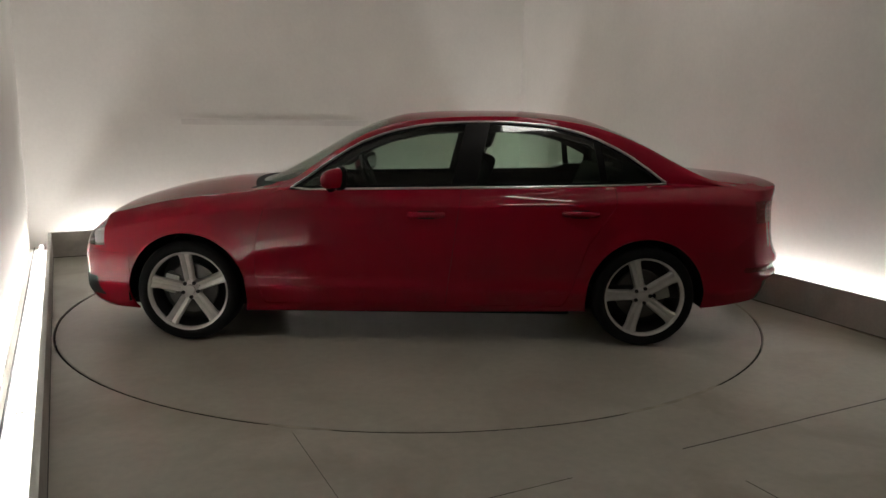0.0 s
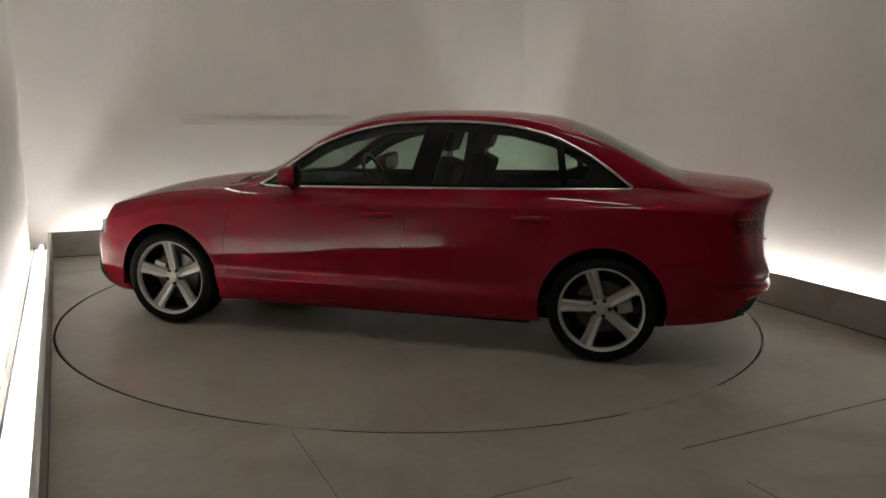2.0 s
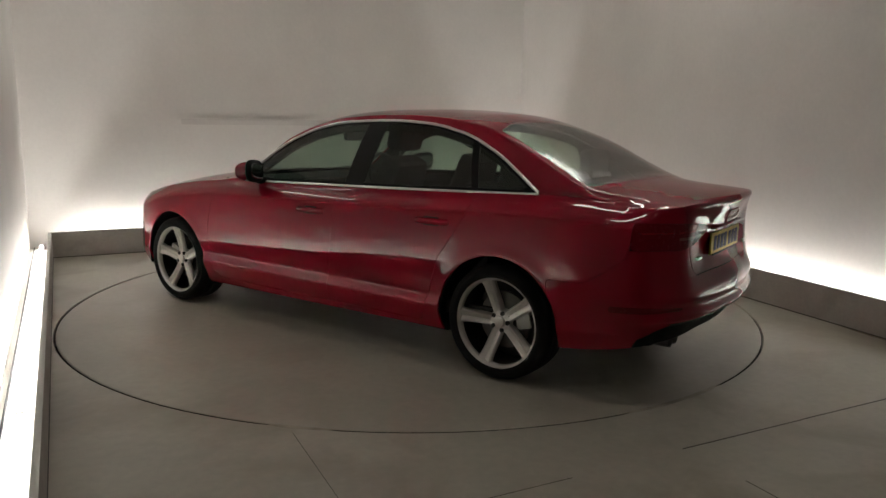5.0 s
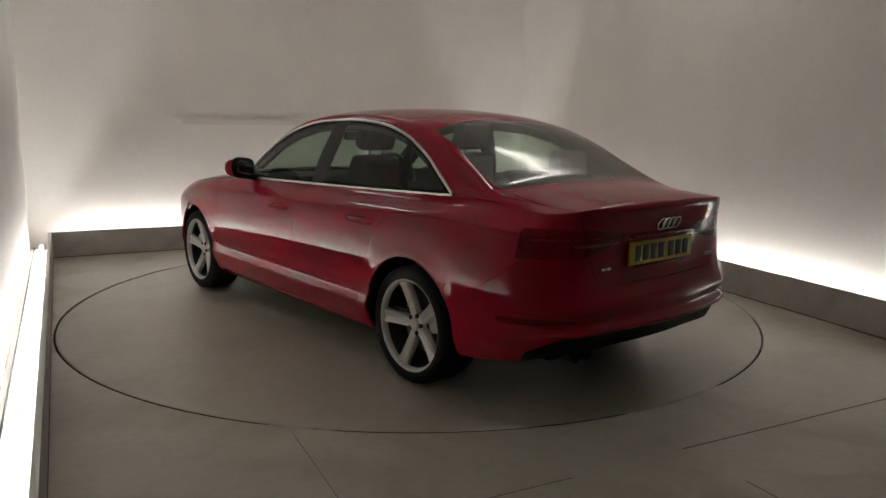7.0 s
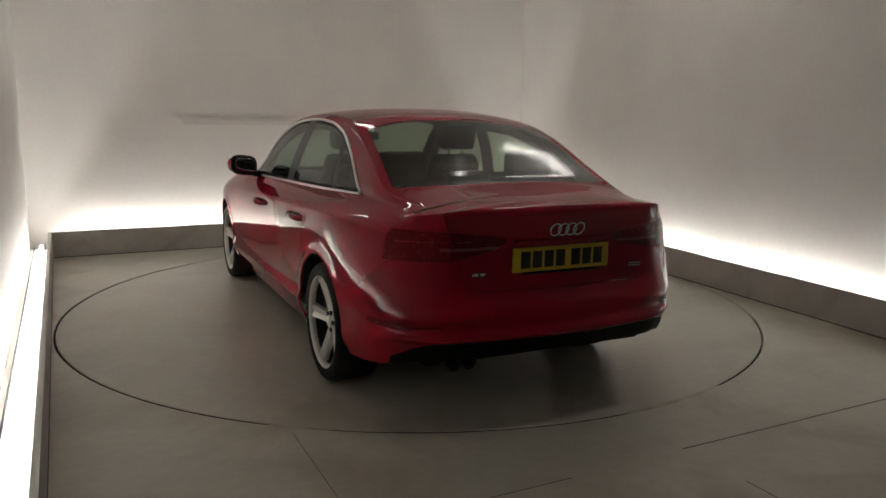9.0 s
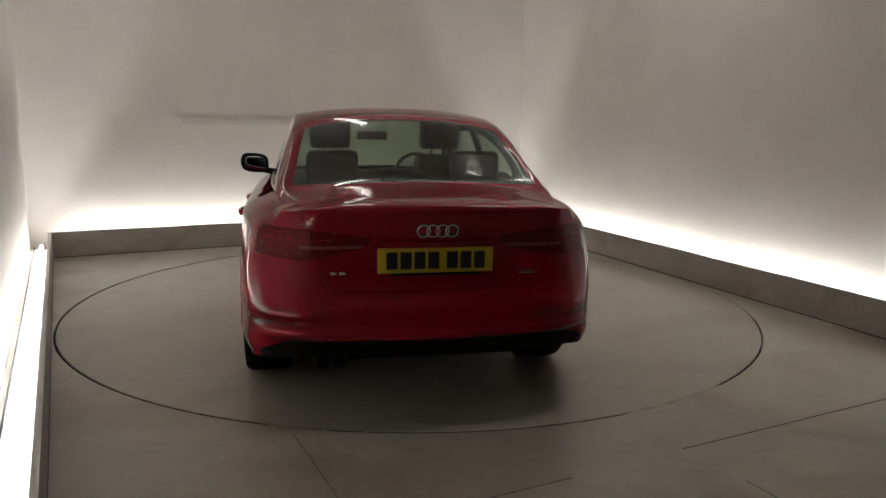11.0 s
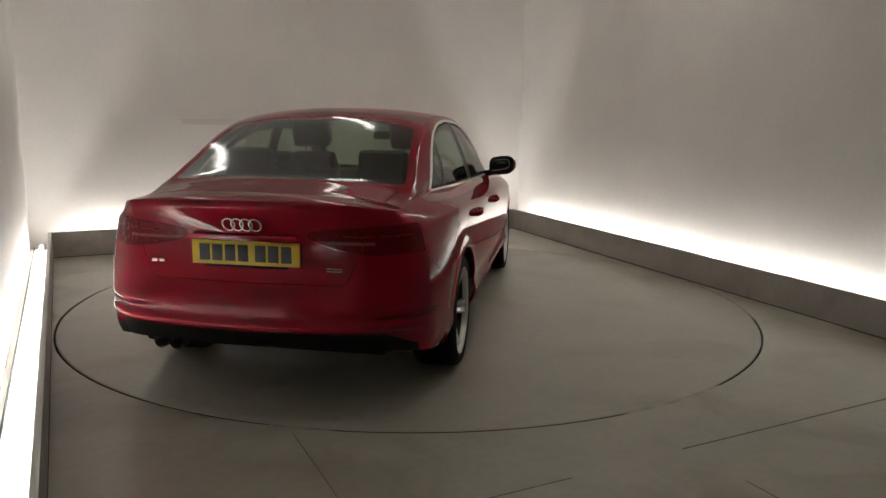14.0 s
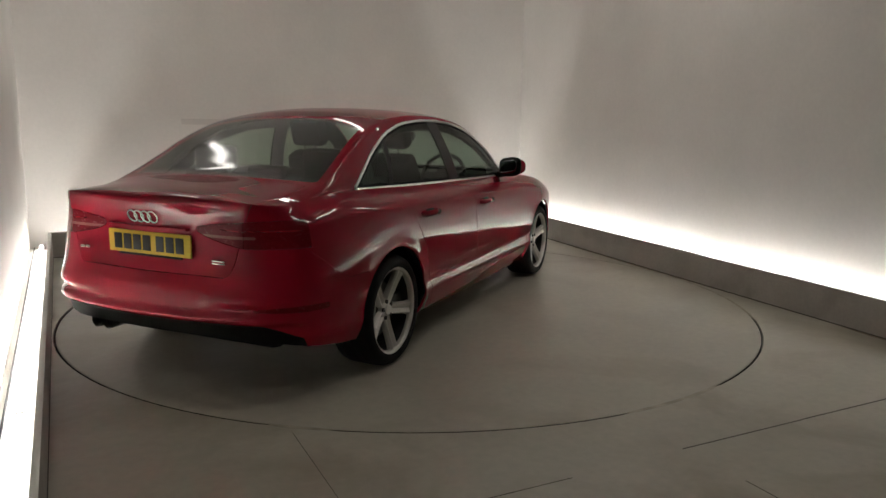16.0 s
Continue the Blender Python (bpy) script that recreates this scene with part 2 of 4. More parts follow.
        for k in range(n):
            p, q = p0.lerp(p1, k / n) + Vector((0, 0, 0.132)), p0.lerp(p1, (k + 1) / n) + Vector((0, 0, 0.132))
            e = (q - p).normalized() * 0.022
            light = thing("strip_light", "white fluorescent tube lying behind the kerb", "strip light", "strip lights behind the kerb")
            bm = bmesh.new()
            tube(bm, [p + e, q - e], 0.013, 10)
            part("tube", bm, TUBE, light)
            for s in (p + e * 0.5, q - e * 0.5):
                part("tube_holder", one_box((-0.012, -0.02, -0.038), (0.012, 0.02, 0.02), Matrix.Translation(s) @ Matrix.Rotation(math.atan2(d.y, d.x), 4, "Z"), bevel=0.003), HOUSING, light)
    # dust that fills the ring gap along parts of its run
    for a0, a1 in DUSTY:
        n = max(4, int(abs(a1 - a0) / 2))
        rows = []
        for k in range(n + 1):
            a = radians(a0 + (a1 - a0) * k / n)
            r0, r1 = RING - 0.007, RING + 0.017
            top = 0.0008 - 0.006 * abs(2 * k / n - 1) ** 8
            rows.append([(r * math.cos(a), r * math.sin(a), z) for r, z in ((r0, top), (r1, top), (r1, -0.02), (r0, -0.02))])
        bm = bmesh.new()
        grid_mesh(bm, rows, wrap=True)
        setting("joint_dust", bm, DUST, "brown dust packed in the turntable gap", "joint")
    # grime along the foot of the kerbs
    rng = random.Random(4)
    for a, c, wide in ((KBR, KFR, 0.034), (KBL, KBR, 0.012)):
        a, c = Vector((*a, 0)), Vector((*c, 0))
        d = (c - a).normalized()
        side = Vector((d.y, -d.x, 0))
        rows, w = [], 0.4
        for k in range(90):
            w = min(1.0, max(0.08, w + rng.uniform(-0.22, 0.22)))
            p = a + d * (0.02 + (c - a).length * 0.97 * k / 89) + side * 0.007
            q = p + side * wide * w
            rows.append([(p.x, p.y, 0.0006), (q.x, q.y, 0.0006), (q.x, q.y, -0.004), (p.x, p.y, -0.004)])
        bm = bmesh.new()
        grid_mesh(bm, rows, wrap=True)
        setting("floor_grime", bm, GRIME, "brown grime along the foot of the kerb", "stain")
    # fine joints between the floor sheets
    for lo, hi in (((-0.05, -2.903), (0.70, -2.897)), ((0.70, -2.901), (1.46, -2.8945)), ((-1.12, -2.913), (-0.64, -2.911)), ((-1.521, -2.68), (-1.519, -2.05)), ((-0.034, -3.65), (-0.031, -3.22))):
        setting("floor_joint", one_box((*lo, -0.01), (*hi, 0.0015)), DARK_LINE, "thin dark joint between floor sheets", "joint")
    setting("wall_mark", upright((0.80, WBL[1] + 0.0569), (-1.28, WBL[1] + 0.0202), 0.004, 1.285, 1.345), MARK, "faint darker strip on the back wall", "wall patch")


def build_ceiling_lights():
    for x, y, turn, w, h in ((-1.9, 1.65, 0, 0.03, 0.65), (2.0, -0.12, 90, 0.03, 0.65), (-0.1, -2.6, 75, 0.12, 0.32), (-0.1, 1.5, 0, 0.03, 0.65), (0.6, -1.2, 0, 0.03, 0.65)):
        ob = thing("ceiling_light", "white fluorescent fitting on the ceiling", "ceiling light", "ceiling fittings")
        ob.matrix_basis = pose(x, y, HIGH, 0, 0, turn)
        part("housing", one_box((-w - 0.04, -h - 0.03, -0.06), (w + 0.04, h + 0.03, 0), bevel=0.01), HOUSING, ob)
        part("diffuser", one_box((-w, -h, -0.1), (w, h, -0.062), bevel=0.012), LAMP, ob)


def build_turntable():
    ob = thing("turntable", "round grey painted turntable flush with the floor", "turntable")
    bm = bmesh.new()
    n = 128
    prof = [(0, 0.0), (1.0, 0.0), (2.0, 0.0), (RING - 0.006, 0.0), (RING, -0.004), (RING, -0.05)]
    rows = [[(r * math.cos(2 * math.pi * k / n), r * math.sin(2 * math.pi * k / n), z) for r, z in prof] for k in range(n)]
    grid_mesh(bm, rows, wrap_rows=True)
    bmesh.ops.remove_doubles(bm, verts=bm.verts, dist=1e-5)
    part("disc", bm, DISC, ob)
    bm = bmesh.new()
    prof = [(RING + 0.001, -0.002), (RING + 0.004, -0.002), (RING + 0.004, -0.05), (RING + 0.001, -0.05)]
    grid_mesh(bm, [[(r * math.cos(2 * math.pi * k / n), r * math.sin(2 * math.pi * k / n), z) for r, z in prof] for k in range(n)], wrap=True, wrap_rows=True)
    part("rim_band", bm, DARK, ob, "dark steel band round the disc")
    return ob

# ---------------------------------------------------------------- the car
# x forward from the middle of the wheelbase, y to the car's left, z up from the ground
AXLE, HUB_Z, TYRE_R, ARCH_R = 1.404, 0.302, 0.315, 0.366
PLAN = [(2.235, 0.0), (2.215, 0.32), (2.15, 0.58), (2.02, 0.755), (1.80, 0.85), (1.404, 0.895), (0.9, 0.902), (0.0, 0.907),
        (-0.8, 0.902), (-1.404, 0.89), (-1.8, 0.875), (-2.0, 0.848), (-2.13, 0.803), (-2.24, 0.722), (-2.337, 0.57), (-2.385, 0.30), (-2.405, 0.0)]
Z_BELT = [(-2.41, 0.992), (-2.37, 0.986), (-2.3, 0.965), (-2.2, 0.955), (-2.0, 0.968), (-1.8, 0.982), (-1.55, 0.985), (-0.9, 0.964), (0.1, 0.94), (0.787, 0.926),
          (1.1, 0.905), (1.5, 0.855), (1.8, 0.79), (2.0, 0.742), (2.2, 0.678), (2.3, 0.64)]
Z_SILL = [(-2.41, 0.315), (-2.15, 0.285), (-1.8, 0.235), (-1.0, 0.20), (1.0, 0.175), (1.8, 0.165), (2.3, 0.165)]
IN_BELT = [(-2.41, 0.08), (-2.2, 0.11), (-2.0, 0.14), (-1.53, 0.185), (-0.9, 0.165), (0.0, 0.152), (0.76, 0.145), (1.2, 0.115), (1.7, 0.085), (2.1, 0.06), (2.3, 0.05)]
IN_TOP = [(0.0, 1.0), (0.02, 0.72), (0.045, 0.42), (0.075, 0.18), (0.098, 0.075), (0.12, 0.055), (0.2, 0.025), (0.3, 0.008), (0.42, 0.0)]
IN_LOW = [(0.16, 0.10), (0.20, 0.06), (0.25, 0.034), (0.30, 0.013), (0.33, 0.003), (0.345, 0.001), (0.37, 0.006), (0.395, 0.0115), (0.412, 0.013), (0.43, 0.011), (0.46, 0.0055), (0.50, 0.002), (0.60, 0.0)]
IN_CORNER = [(0.20, 0.15), (0.28, 0.10), (0.36, 0.06), (0.392, 0.045), (0.403, 0.022), (0.415, 0.004), (0.43, 0.0), (0.447, 0.002), (0.46, 0.014), (0.475, 0.02), (0.49, 0.016), (0.508, 0.003), (0.53, 0.004),
             (0.55, 0.012), (0.58, 0.026), (0.63, 0.04), (0.70, 0.047), (0.80, 0.047), (0.90, 0.042), (0.95, 0.036), (0.975, 0.038), (0.99, 0.05)]
IN_REAR = [(0.20, 0.17), (0.28, 0.12), (0.36, 0.075), (0.392, 0.058), (0.403, 0.022), (0.415, 0.002), (0.43, 0.0), (0.445, 0.008), (0.47, 0.017), (0.51, 0.02), (0.55, 0.028), (0.60, 0.056), (0.63, 0.074),
           (0.68, 0.088), (0.74, 0.093), (0.80, 0.088), (0.85, 0.075), (0.90, 0.056), (0.94, 0.036), (0.965, 0.022), (0.977, 0.02), (0.99, 0.03)]
IN_FRONT = [(0.14, 0.12), (0.22, 0.03), (0.3, 0.0), (0.48, 0.0), (0.6, 0.03), (0.66, 0.09), (0.7, 0.14)]
Z_RAIL = [(-2.15, 1.002), (-2.0, 1.002), (-1.92, 1.005), (-1.85, 1.017), (-1.75, 1.05), (-1.6, 1.122), (-1.45, 1.2), (-1.29, 1.268), (-1.07, 1.334), (-0.83, 1.37), (-0.56, 1.384), (-0.32, 1.38),
          (-0.05, 1.359), (0.19, 1.308), (0.40, 1.222), (0.62, 1.075), (0.80, 0.955), (0.95, 0.93), (1.1, 0.905)]
Y_RAIL = [(-2.0, 0.63), (-1.9, 0.645), (-1.82, 0.655), (-1.75, 0.655), (-1.5, 0.625), (-1.2, 0.604), (-0.8, 0.588), (-0.3, 0.586), (0.2, 0.61), (0.6, 0.668), (0.95, 0.71), (1.1, 0.73)]
Z_MID = [(-2.41, 0.985), (-2.36, 1.0), (-2.264, 1.016), (-2.1, 1.03), (-1.9, 1.048), (-1.8, 1.066), (-1.7, 1.112), (-1.5, 1.214), (-1.3, 1.308), (-1.1, 1.378), (-0.956, 1.406),
         (-0.586, 1.43), (-0.219, 1.426), (0.074, 1.405), (0.257, 1.36), (0.442, 1.282), (0.666, 1.153), (0.934, 1.005), (1.06, 0.955), (1.12, 0.955), (1.25, 0.95),
         (1.534, 0.915), (1.862, 0.832), (2.076, 0.745), (2.2, 0.686), (2.3, 0.64)]
DLO = [(0.80, 0.925), (0.70, 0.99), (0.594, 1.069), (0.387, 1.206), (0.183, 1.286), (-0.052, 1.336), (-0.322, 1.353), (-0.558, 1.355), (-0.83, 1.335), (-1.072, 1.278),
       (-1.285, 1.176), (-1.431, 1.077), (-1.52, 1.01), (-1.545, 0.993), (-1.525, 0.984), (-0.909, 0.966), (0.112, 0.942)]


def sdf(poly, soft=0.0):
    """Signed distance to a polygon, below zero inside."""
    P = np.array(poly, float)

    def f(a, b):
        q = np.stack([a, b], 1)
        best, inside = np.full(len(q), 1e9), np.zeros(len(q), bool)
        for k in range(len(P)):
            p0, p1 = P[k], P[(k + 1) % len(P)]
            d = p1 - p0
            u = np.clip(((q - p0) @ d) / (d @ d), 0, 1)
            w = q - p0 - u[:, None] * d
            best = np.minimum(best, np.hypot(w[:, 0], w[:, 1]))
            hit = (p0[1] > q[:, 1]) != (p1[1] > q[:, 1])
            with np.errstate(divide="ignore", invalid="ignore"):
                xi = p0[0] + (q[:, 1] - p0[1]) * d[0] / d[1] if d[1] else np.full(len(q), -1e9)
            inside ^= hit & (q[:, 0] < xi)
        return np.where(inside, -best, best) - soft
    return f


def tab(x, pts):
    return np.array([table(v, pts) for v in x])


class Shell:
    """A skin of faces on shared points, which can be cut along f = 0."""

    def __init__(self):
        self.points, self.index, self.normals = [], {}, []

    def add(self, p, normal=None):
        key = (round(p[0], 5), round(p[1], 5), round(p[2], 5))
        if key not in self.index:
            self.index[key] = len(self.points)
            self.points.append(tuple(p))
            self.normals.append(Vector((0, 0, 0)) if normal is None else normal)
        return self.index[key]

    def smooth_normals(self, faces):
        """The skin's own normals, kept through every later cut."""
        for q in faces:
            P = [Vector(self.points[i]) for i in q]
            n = (P[1] - P[0]).cross(P[2] - P[0]) + ((P[2] - P[0]).cross(P[3] - P[0]) if len(P) > 3 else Vector((0, 0, 0)))
            for i in q:
                self.normals[i] += n
        self.normals = [n.normalized() for n in self.normals]

    def split(self, faces, f, low=0.0, high=0.0):
        """The faces where f < low, and those where f > high."""
        used = sorted({i for q in faces for i in q})
        P = np.array([self.points[i] for i in used])
        val = dict(zip(used, f(P[:, 0], P[:, 1], P[:, 2])))

        def clip(level, sign):
            out, cuts = [], {}
            for q in faces:
                g = [sign * (val[i] - level) for i in q]
                if max(g) <= 0:
                    continue
                if min(g) >= 0:
                    out.append(q)
                    continue
                ring = []
                for k in range(len(q)):
                    a, b, ga, gb = q[k], q[(k + 1) % len(q)], g[k], g[(k + 1) % len(q)]
                    if ga >= 0:
                        ring.append(a)
                    if ga * gb < 0:
                        key = (min(a, b), max(a, b))
                        if key not in cuts:
                            u = ga / (ga - gb)
                            pa, pb = self.points[a], self.points[b]
                            cuts[key] = self.add([pa[n] + u * (pb[n] - pa[n]) for n in range(3)], self.normals[a].lerp(self.normals[b], u).normalized())
                        ring.append(cuts[key])
                ring = [i for k, i in enumerate(ring) if i != ring[k - 1]]
                if len(ring) > 2:
                    out.append(tuple(ring))
            return out
        return clip(low, -1), clip(high, 1)

    def mesh(self, name, faces, thick):
        """A mesh of the faces, with an inner skin and a rim where it has a thickness."""
        used = sorted({i for q in faces for i in q})
        m = {i: k for k, i in enumerate(used)}
        P, N = [Vector(self.points[i]) for i in used], [self.normals[i] for i in used]
        F, slot, n = [[m[i] for i in q] for q in faces], [0] * len(faces), len(used)
        if thick:
            P, N = P + [p - q * thick for p, q in zip(P, N)], N + [-q for q in N]
            F += [[i + n for i in reversed(q)] for q in F[:len(faces)]]
            slot += [1] * len(faces)
            count = {}
            for q in F[:len(faces)]:
                for a, b in zip(q, q[1:] + q[:1]):
                    count[a, b] = True
            for a, b in [e for e in count if (e[1], e[0]) not in count]:
                side = (P[b] - P[a]).cross(N[a]).normalized()
                k = len(P)
                P += [P[b], P[a], P[a + n], P[b + n]]
                N += [side] * 4
                F.append([k, k + 1, k + 2, k + 3])
                slot.append(0)
        me = bpy.data.meshes.new(name)
        me.from_pydata(P, [], F)
        me.shade_smooth()
        me.polygons.foreach_set("material_index", slot)
        me.normals_split_custom_set_from_vertices([tuple(v) for v in N])
        return me


def plan_points(n):
    """Points round the left half of the car's plan, nose to tail, with their outward normals."""
    P = [Vector((x, y)) for x, y in PLAN]
    P = [Vector((P[1].x, -P[1].y))] + P + [Vector((P[-2].x, -P[-2].y))]
    dense = []
    for k in range(1, len(P) - 2):
        a, b, c, d = P[k - 1:k + 3]
        for j in range(24):
            u = j / 24
            dense.append(0.5 * ((2 * b) + (c - a) * u + (2 * a - 5 * b + 4 * c - d) * u * u + (3 * b - a - 3 * c + d) * u**3))
    dense.append(P[-2])
    run = [0.0]
    for a, b in zip(dense, dense[1:]):
        run.append(run[-1] + (b - a).length)
    out, k = [], 0
    for i in range(n):
        s = run[-1] * i / (n - 1)
        while k < len(run) - 2 and run[k + 1] < s:
            k += 1
        u = (s - run[k]) / (run[k + 1] - run[k])
        out.append(dense[k].lerp(dense[k + 1], u))
    normals = []
    for i in range(n):
        d = out[min(n - 1, i + 1)] - out[max(0, i - 1)]
        normals.append(Vector((-d.y, d.x)).normalized() * -1)
    normals[0], normals[-1] = Vector((1, 0)), Vector((-1, 0))
    return [(p, m if m.dot(Vector((p.x * 0.3, p.y))) > 0 else -m) for p, m in zip(out, normals)]


def belt_point(x):
    return table(x, Z_BELT)


def build_skin():
    """The whole outer skin, and the rows of the upper part for later look-up."""
    sh, faces, half = Shell(), [], plan_points(300)
    n_low, n_top, n_side, n_roof = 58, 16, 12, 20
    lower, upper = [], []
    for p, m in half:
        wr, wf = smooth(0.3, 0.97, -m.x), smooth(0.3, 0.85, m.x)
        zb, zt = table(p.x, Z_SILL), table(p.x, Z_BELT)
        levels = [zb + (zt - 0.12 - zb) * k / n_low for k in range(n_low)] + [zt - 0.12 + 0.12 * k / n_top for k in range(n_top + 1)]
        col = []
        for z in levels:
            side = table(zt - z, IN_TOP) * table(p.x, IN_BELT) + table(z, IN_LOW) * (1.0 if z < 0.345 else table(abs(p.x), [(0.0, 1.0), (1.0, 1.0), (1.35, 0.35), (2.6, 0.2)]))
            for ax in (AXLE, -AXLE):
                r = math.hypot(p.x - ax, z - HUB_Z)
                side -= 0.006 * math.exp(-((r - 0.375) / 0.035) ** 2)
            rear = table(z, IN_REAR)
            rear += (table(z, IN_CORNER) - rear) * smooth(0.28, 0.62, p.y)
            d = side * (1 - wr - wf) + rear * wr + table(z, IN_FRONT) * wf
            d += 0.04 * smooth(0.58, 0.92, z) * smooth(1.5, 2.15, -p.x) * abs(m.y)
            q = p - m * d
            col.append((q.x, max(0.0, q.y) if abs(p.y) > 1e-6 else 0.0, z))
        lower.append(col)
    for col in lower:
        x, yb, zb = col[-1]
        zm = max(table(x, Z_MID), zb)
        cab = smooth(-2.12, -1.79, x) * (1 - smooth(0.93, 1.08, x))
        crown = 2.2 if x > 0 else 2.6
        yr, zr = 0.86 * yb, zm - (zm - zb) * 0.86**crown
        yr = yr + (min(table(x, Y_RAIL), yb - 0.02) - yr) * cab
        zr = zr + (min(table(x, Z_RAIL), zm) - zr) * cab
        sec = []
        for k in range(n_side):
            u = k / n_side
            if cab > 0:
                bow = 0.018 * math.sin(math.pi * u) * cab
            else:
                bow = 0
            y = yb + (yr - yb) * u
            z0 = zb + (zr - zb) * u
            if yb > 1e-6:
                zcrown = zm - (zm - zb) * (y / yb) ** crown
                z0 = zcrown + (z0 - zcrown) * cab
            sec.append((x, y + bow, z0))
        for k in range(n_roof + 1):
            v = k / n_roof
            y = yr * (1 - v)
            w = (1 - v) ** (2.6 if cab > 0.5 else crown)
            sec.append((x, y, zm - (zm - zr) * w))
        upper.append(sec)
    for rows in (lower, upper):
        for a, b in zip(rows, rows[1:]):
            for j in range(len(a) - 1):
                q = [sh.add(v) for v in (a[j], b[j], b[j + 1], a[j + 1])]
                r = [sh.add((v[0], -v[1], v[2])) for v in (a[j], a[j + 1], b[j + 1], b[j])]
                for ring in (q, r):
                    ring = [i for k, i in enumerate(ring) if i != ring[k - 1]]
                    if len(set(ring)) > 2:
                        faces.append(tuple(ring))
    sh.smooth_normals(faces)
    return sh, faces, lower, upper


def side_y(upper, x, z):
    """How far out the window plane lies at x and z."""
    best = min(range(len(upper) - 1), key=lambda i: abs(upper[i][0][0] - x))
    out = []
    for sec in (upper[best], upper[best + 1]):
        for a, b in zip(sec, sec[1:14]):
            if a[2] <= z <= b[2]:
                u = (z - a[2]) / max(1e-6, b[2] - a[2])
                out.append(a[1] + u * (b[1] - a[1]))
                break
        else:
            out.append(sec[0][1] if z < sec[0][2] else sec[12][1])
    return sum(out) / 2


def panel(name, sh, faces, material, parent, label="", thick=0.012, inner=None):
    me = sh.mesh(name, faces, thick)
    for m in (material, inner or TRIM):
        me.materials.append(m)
    ob = new(name, me)
    ob.parent = parent
    if label:
        ob["label"] = label
    return ob


def rounded(poly, reps=2, soft=0.0):
    """A polygon with its corners cut round."""
    for _ in range(reps):
        out = []
        if soft:
            poly = [tuple(Vector(p).lerp(Vector(q), u)) for p, q in zip(poly, poly[1:] + poly[:1]) for u in (0.0, soft, 1 - soft)]
        for a, b in zip(poly, poly[1:] + poly[:1]):
            a, b = Vector(a), Vector(b)
            out += [tuple(a.lerp(b, 0.2)), tuple(a.lerp(b, 0.8))]
        poly = out
    return poly


FRONT_DOOR = [(0.93, 0.235), (0.985, 0.42), (0.975, 0.62), (0.93, 0.80), (0.86, 0.96), (-0.275, 0.99), (-0.245, 0.8), (-0.175, 0.235)]
REAR_DOOR = [(-0.175, 0.235), (-0.245, 0.8), (-0.275, 0.99), (-1.22, 1.0), (-1.20, 0.86), (-1.12, 0.74), (-1.035, 0.62), (-0.985, 0.45), (-0.93, 0.30), (-0.90, 0.235)]
LIGHT_TOP = [(0.28, 0.850), (0.42, 0.872), (0.60, 0.886), (0.80, 0.893)]
LIGHT_LOW = [(0.28, 0.828), (0.36, 0.797), (0.46, 0.775), (0.60, 0.758), (0.80, 0.762)]
B_PILLAR, QUARTER = [(0.9, -0.265), (1.36, -0.375)], [(0.9, -1.17), (1.36, -1.09)]


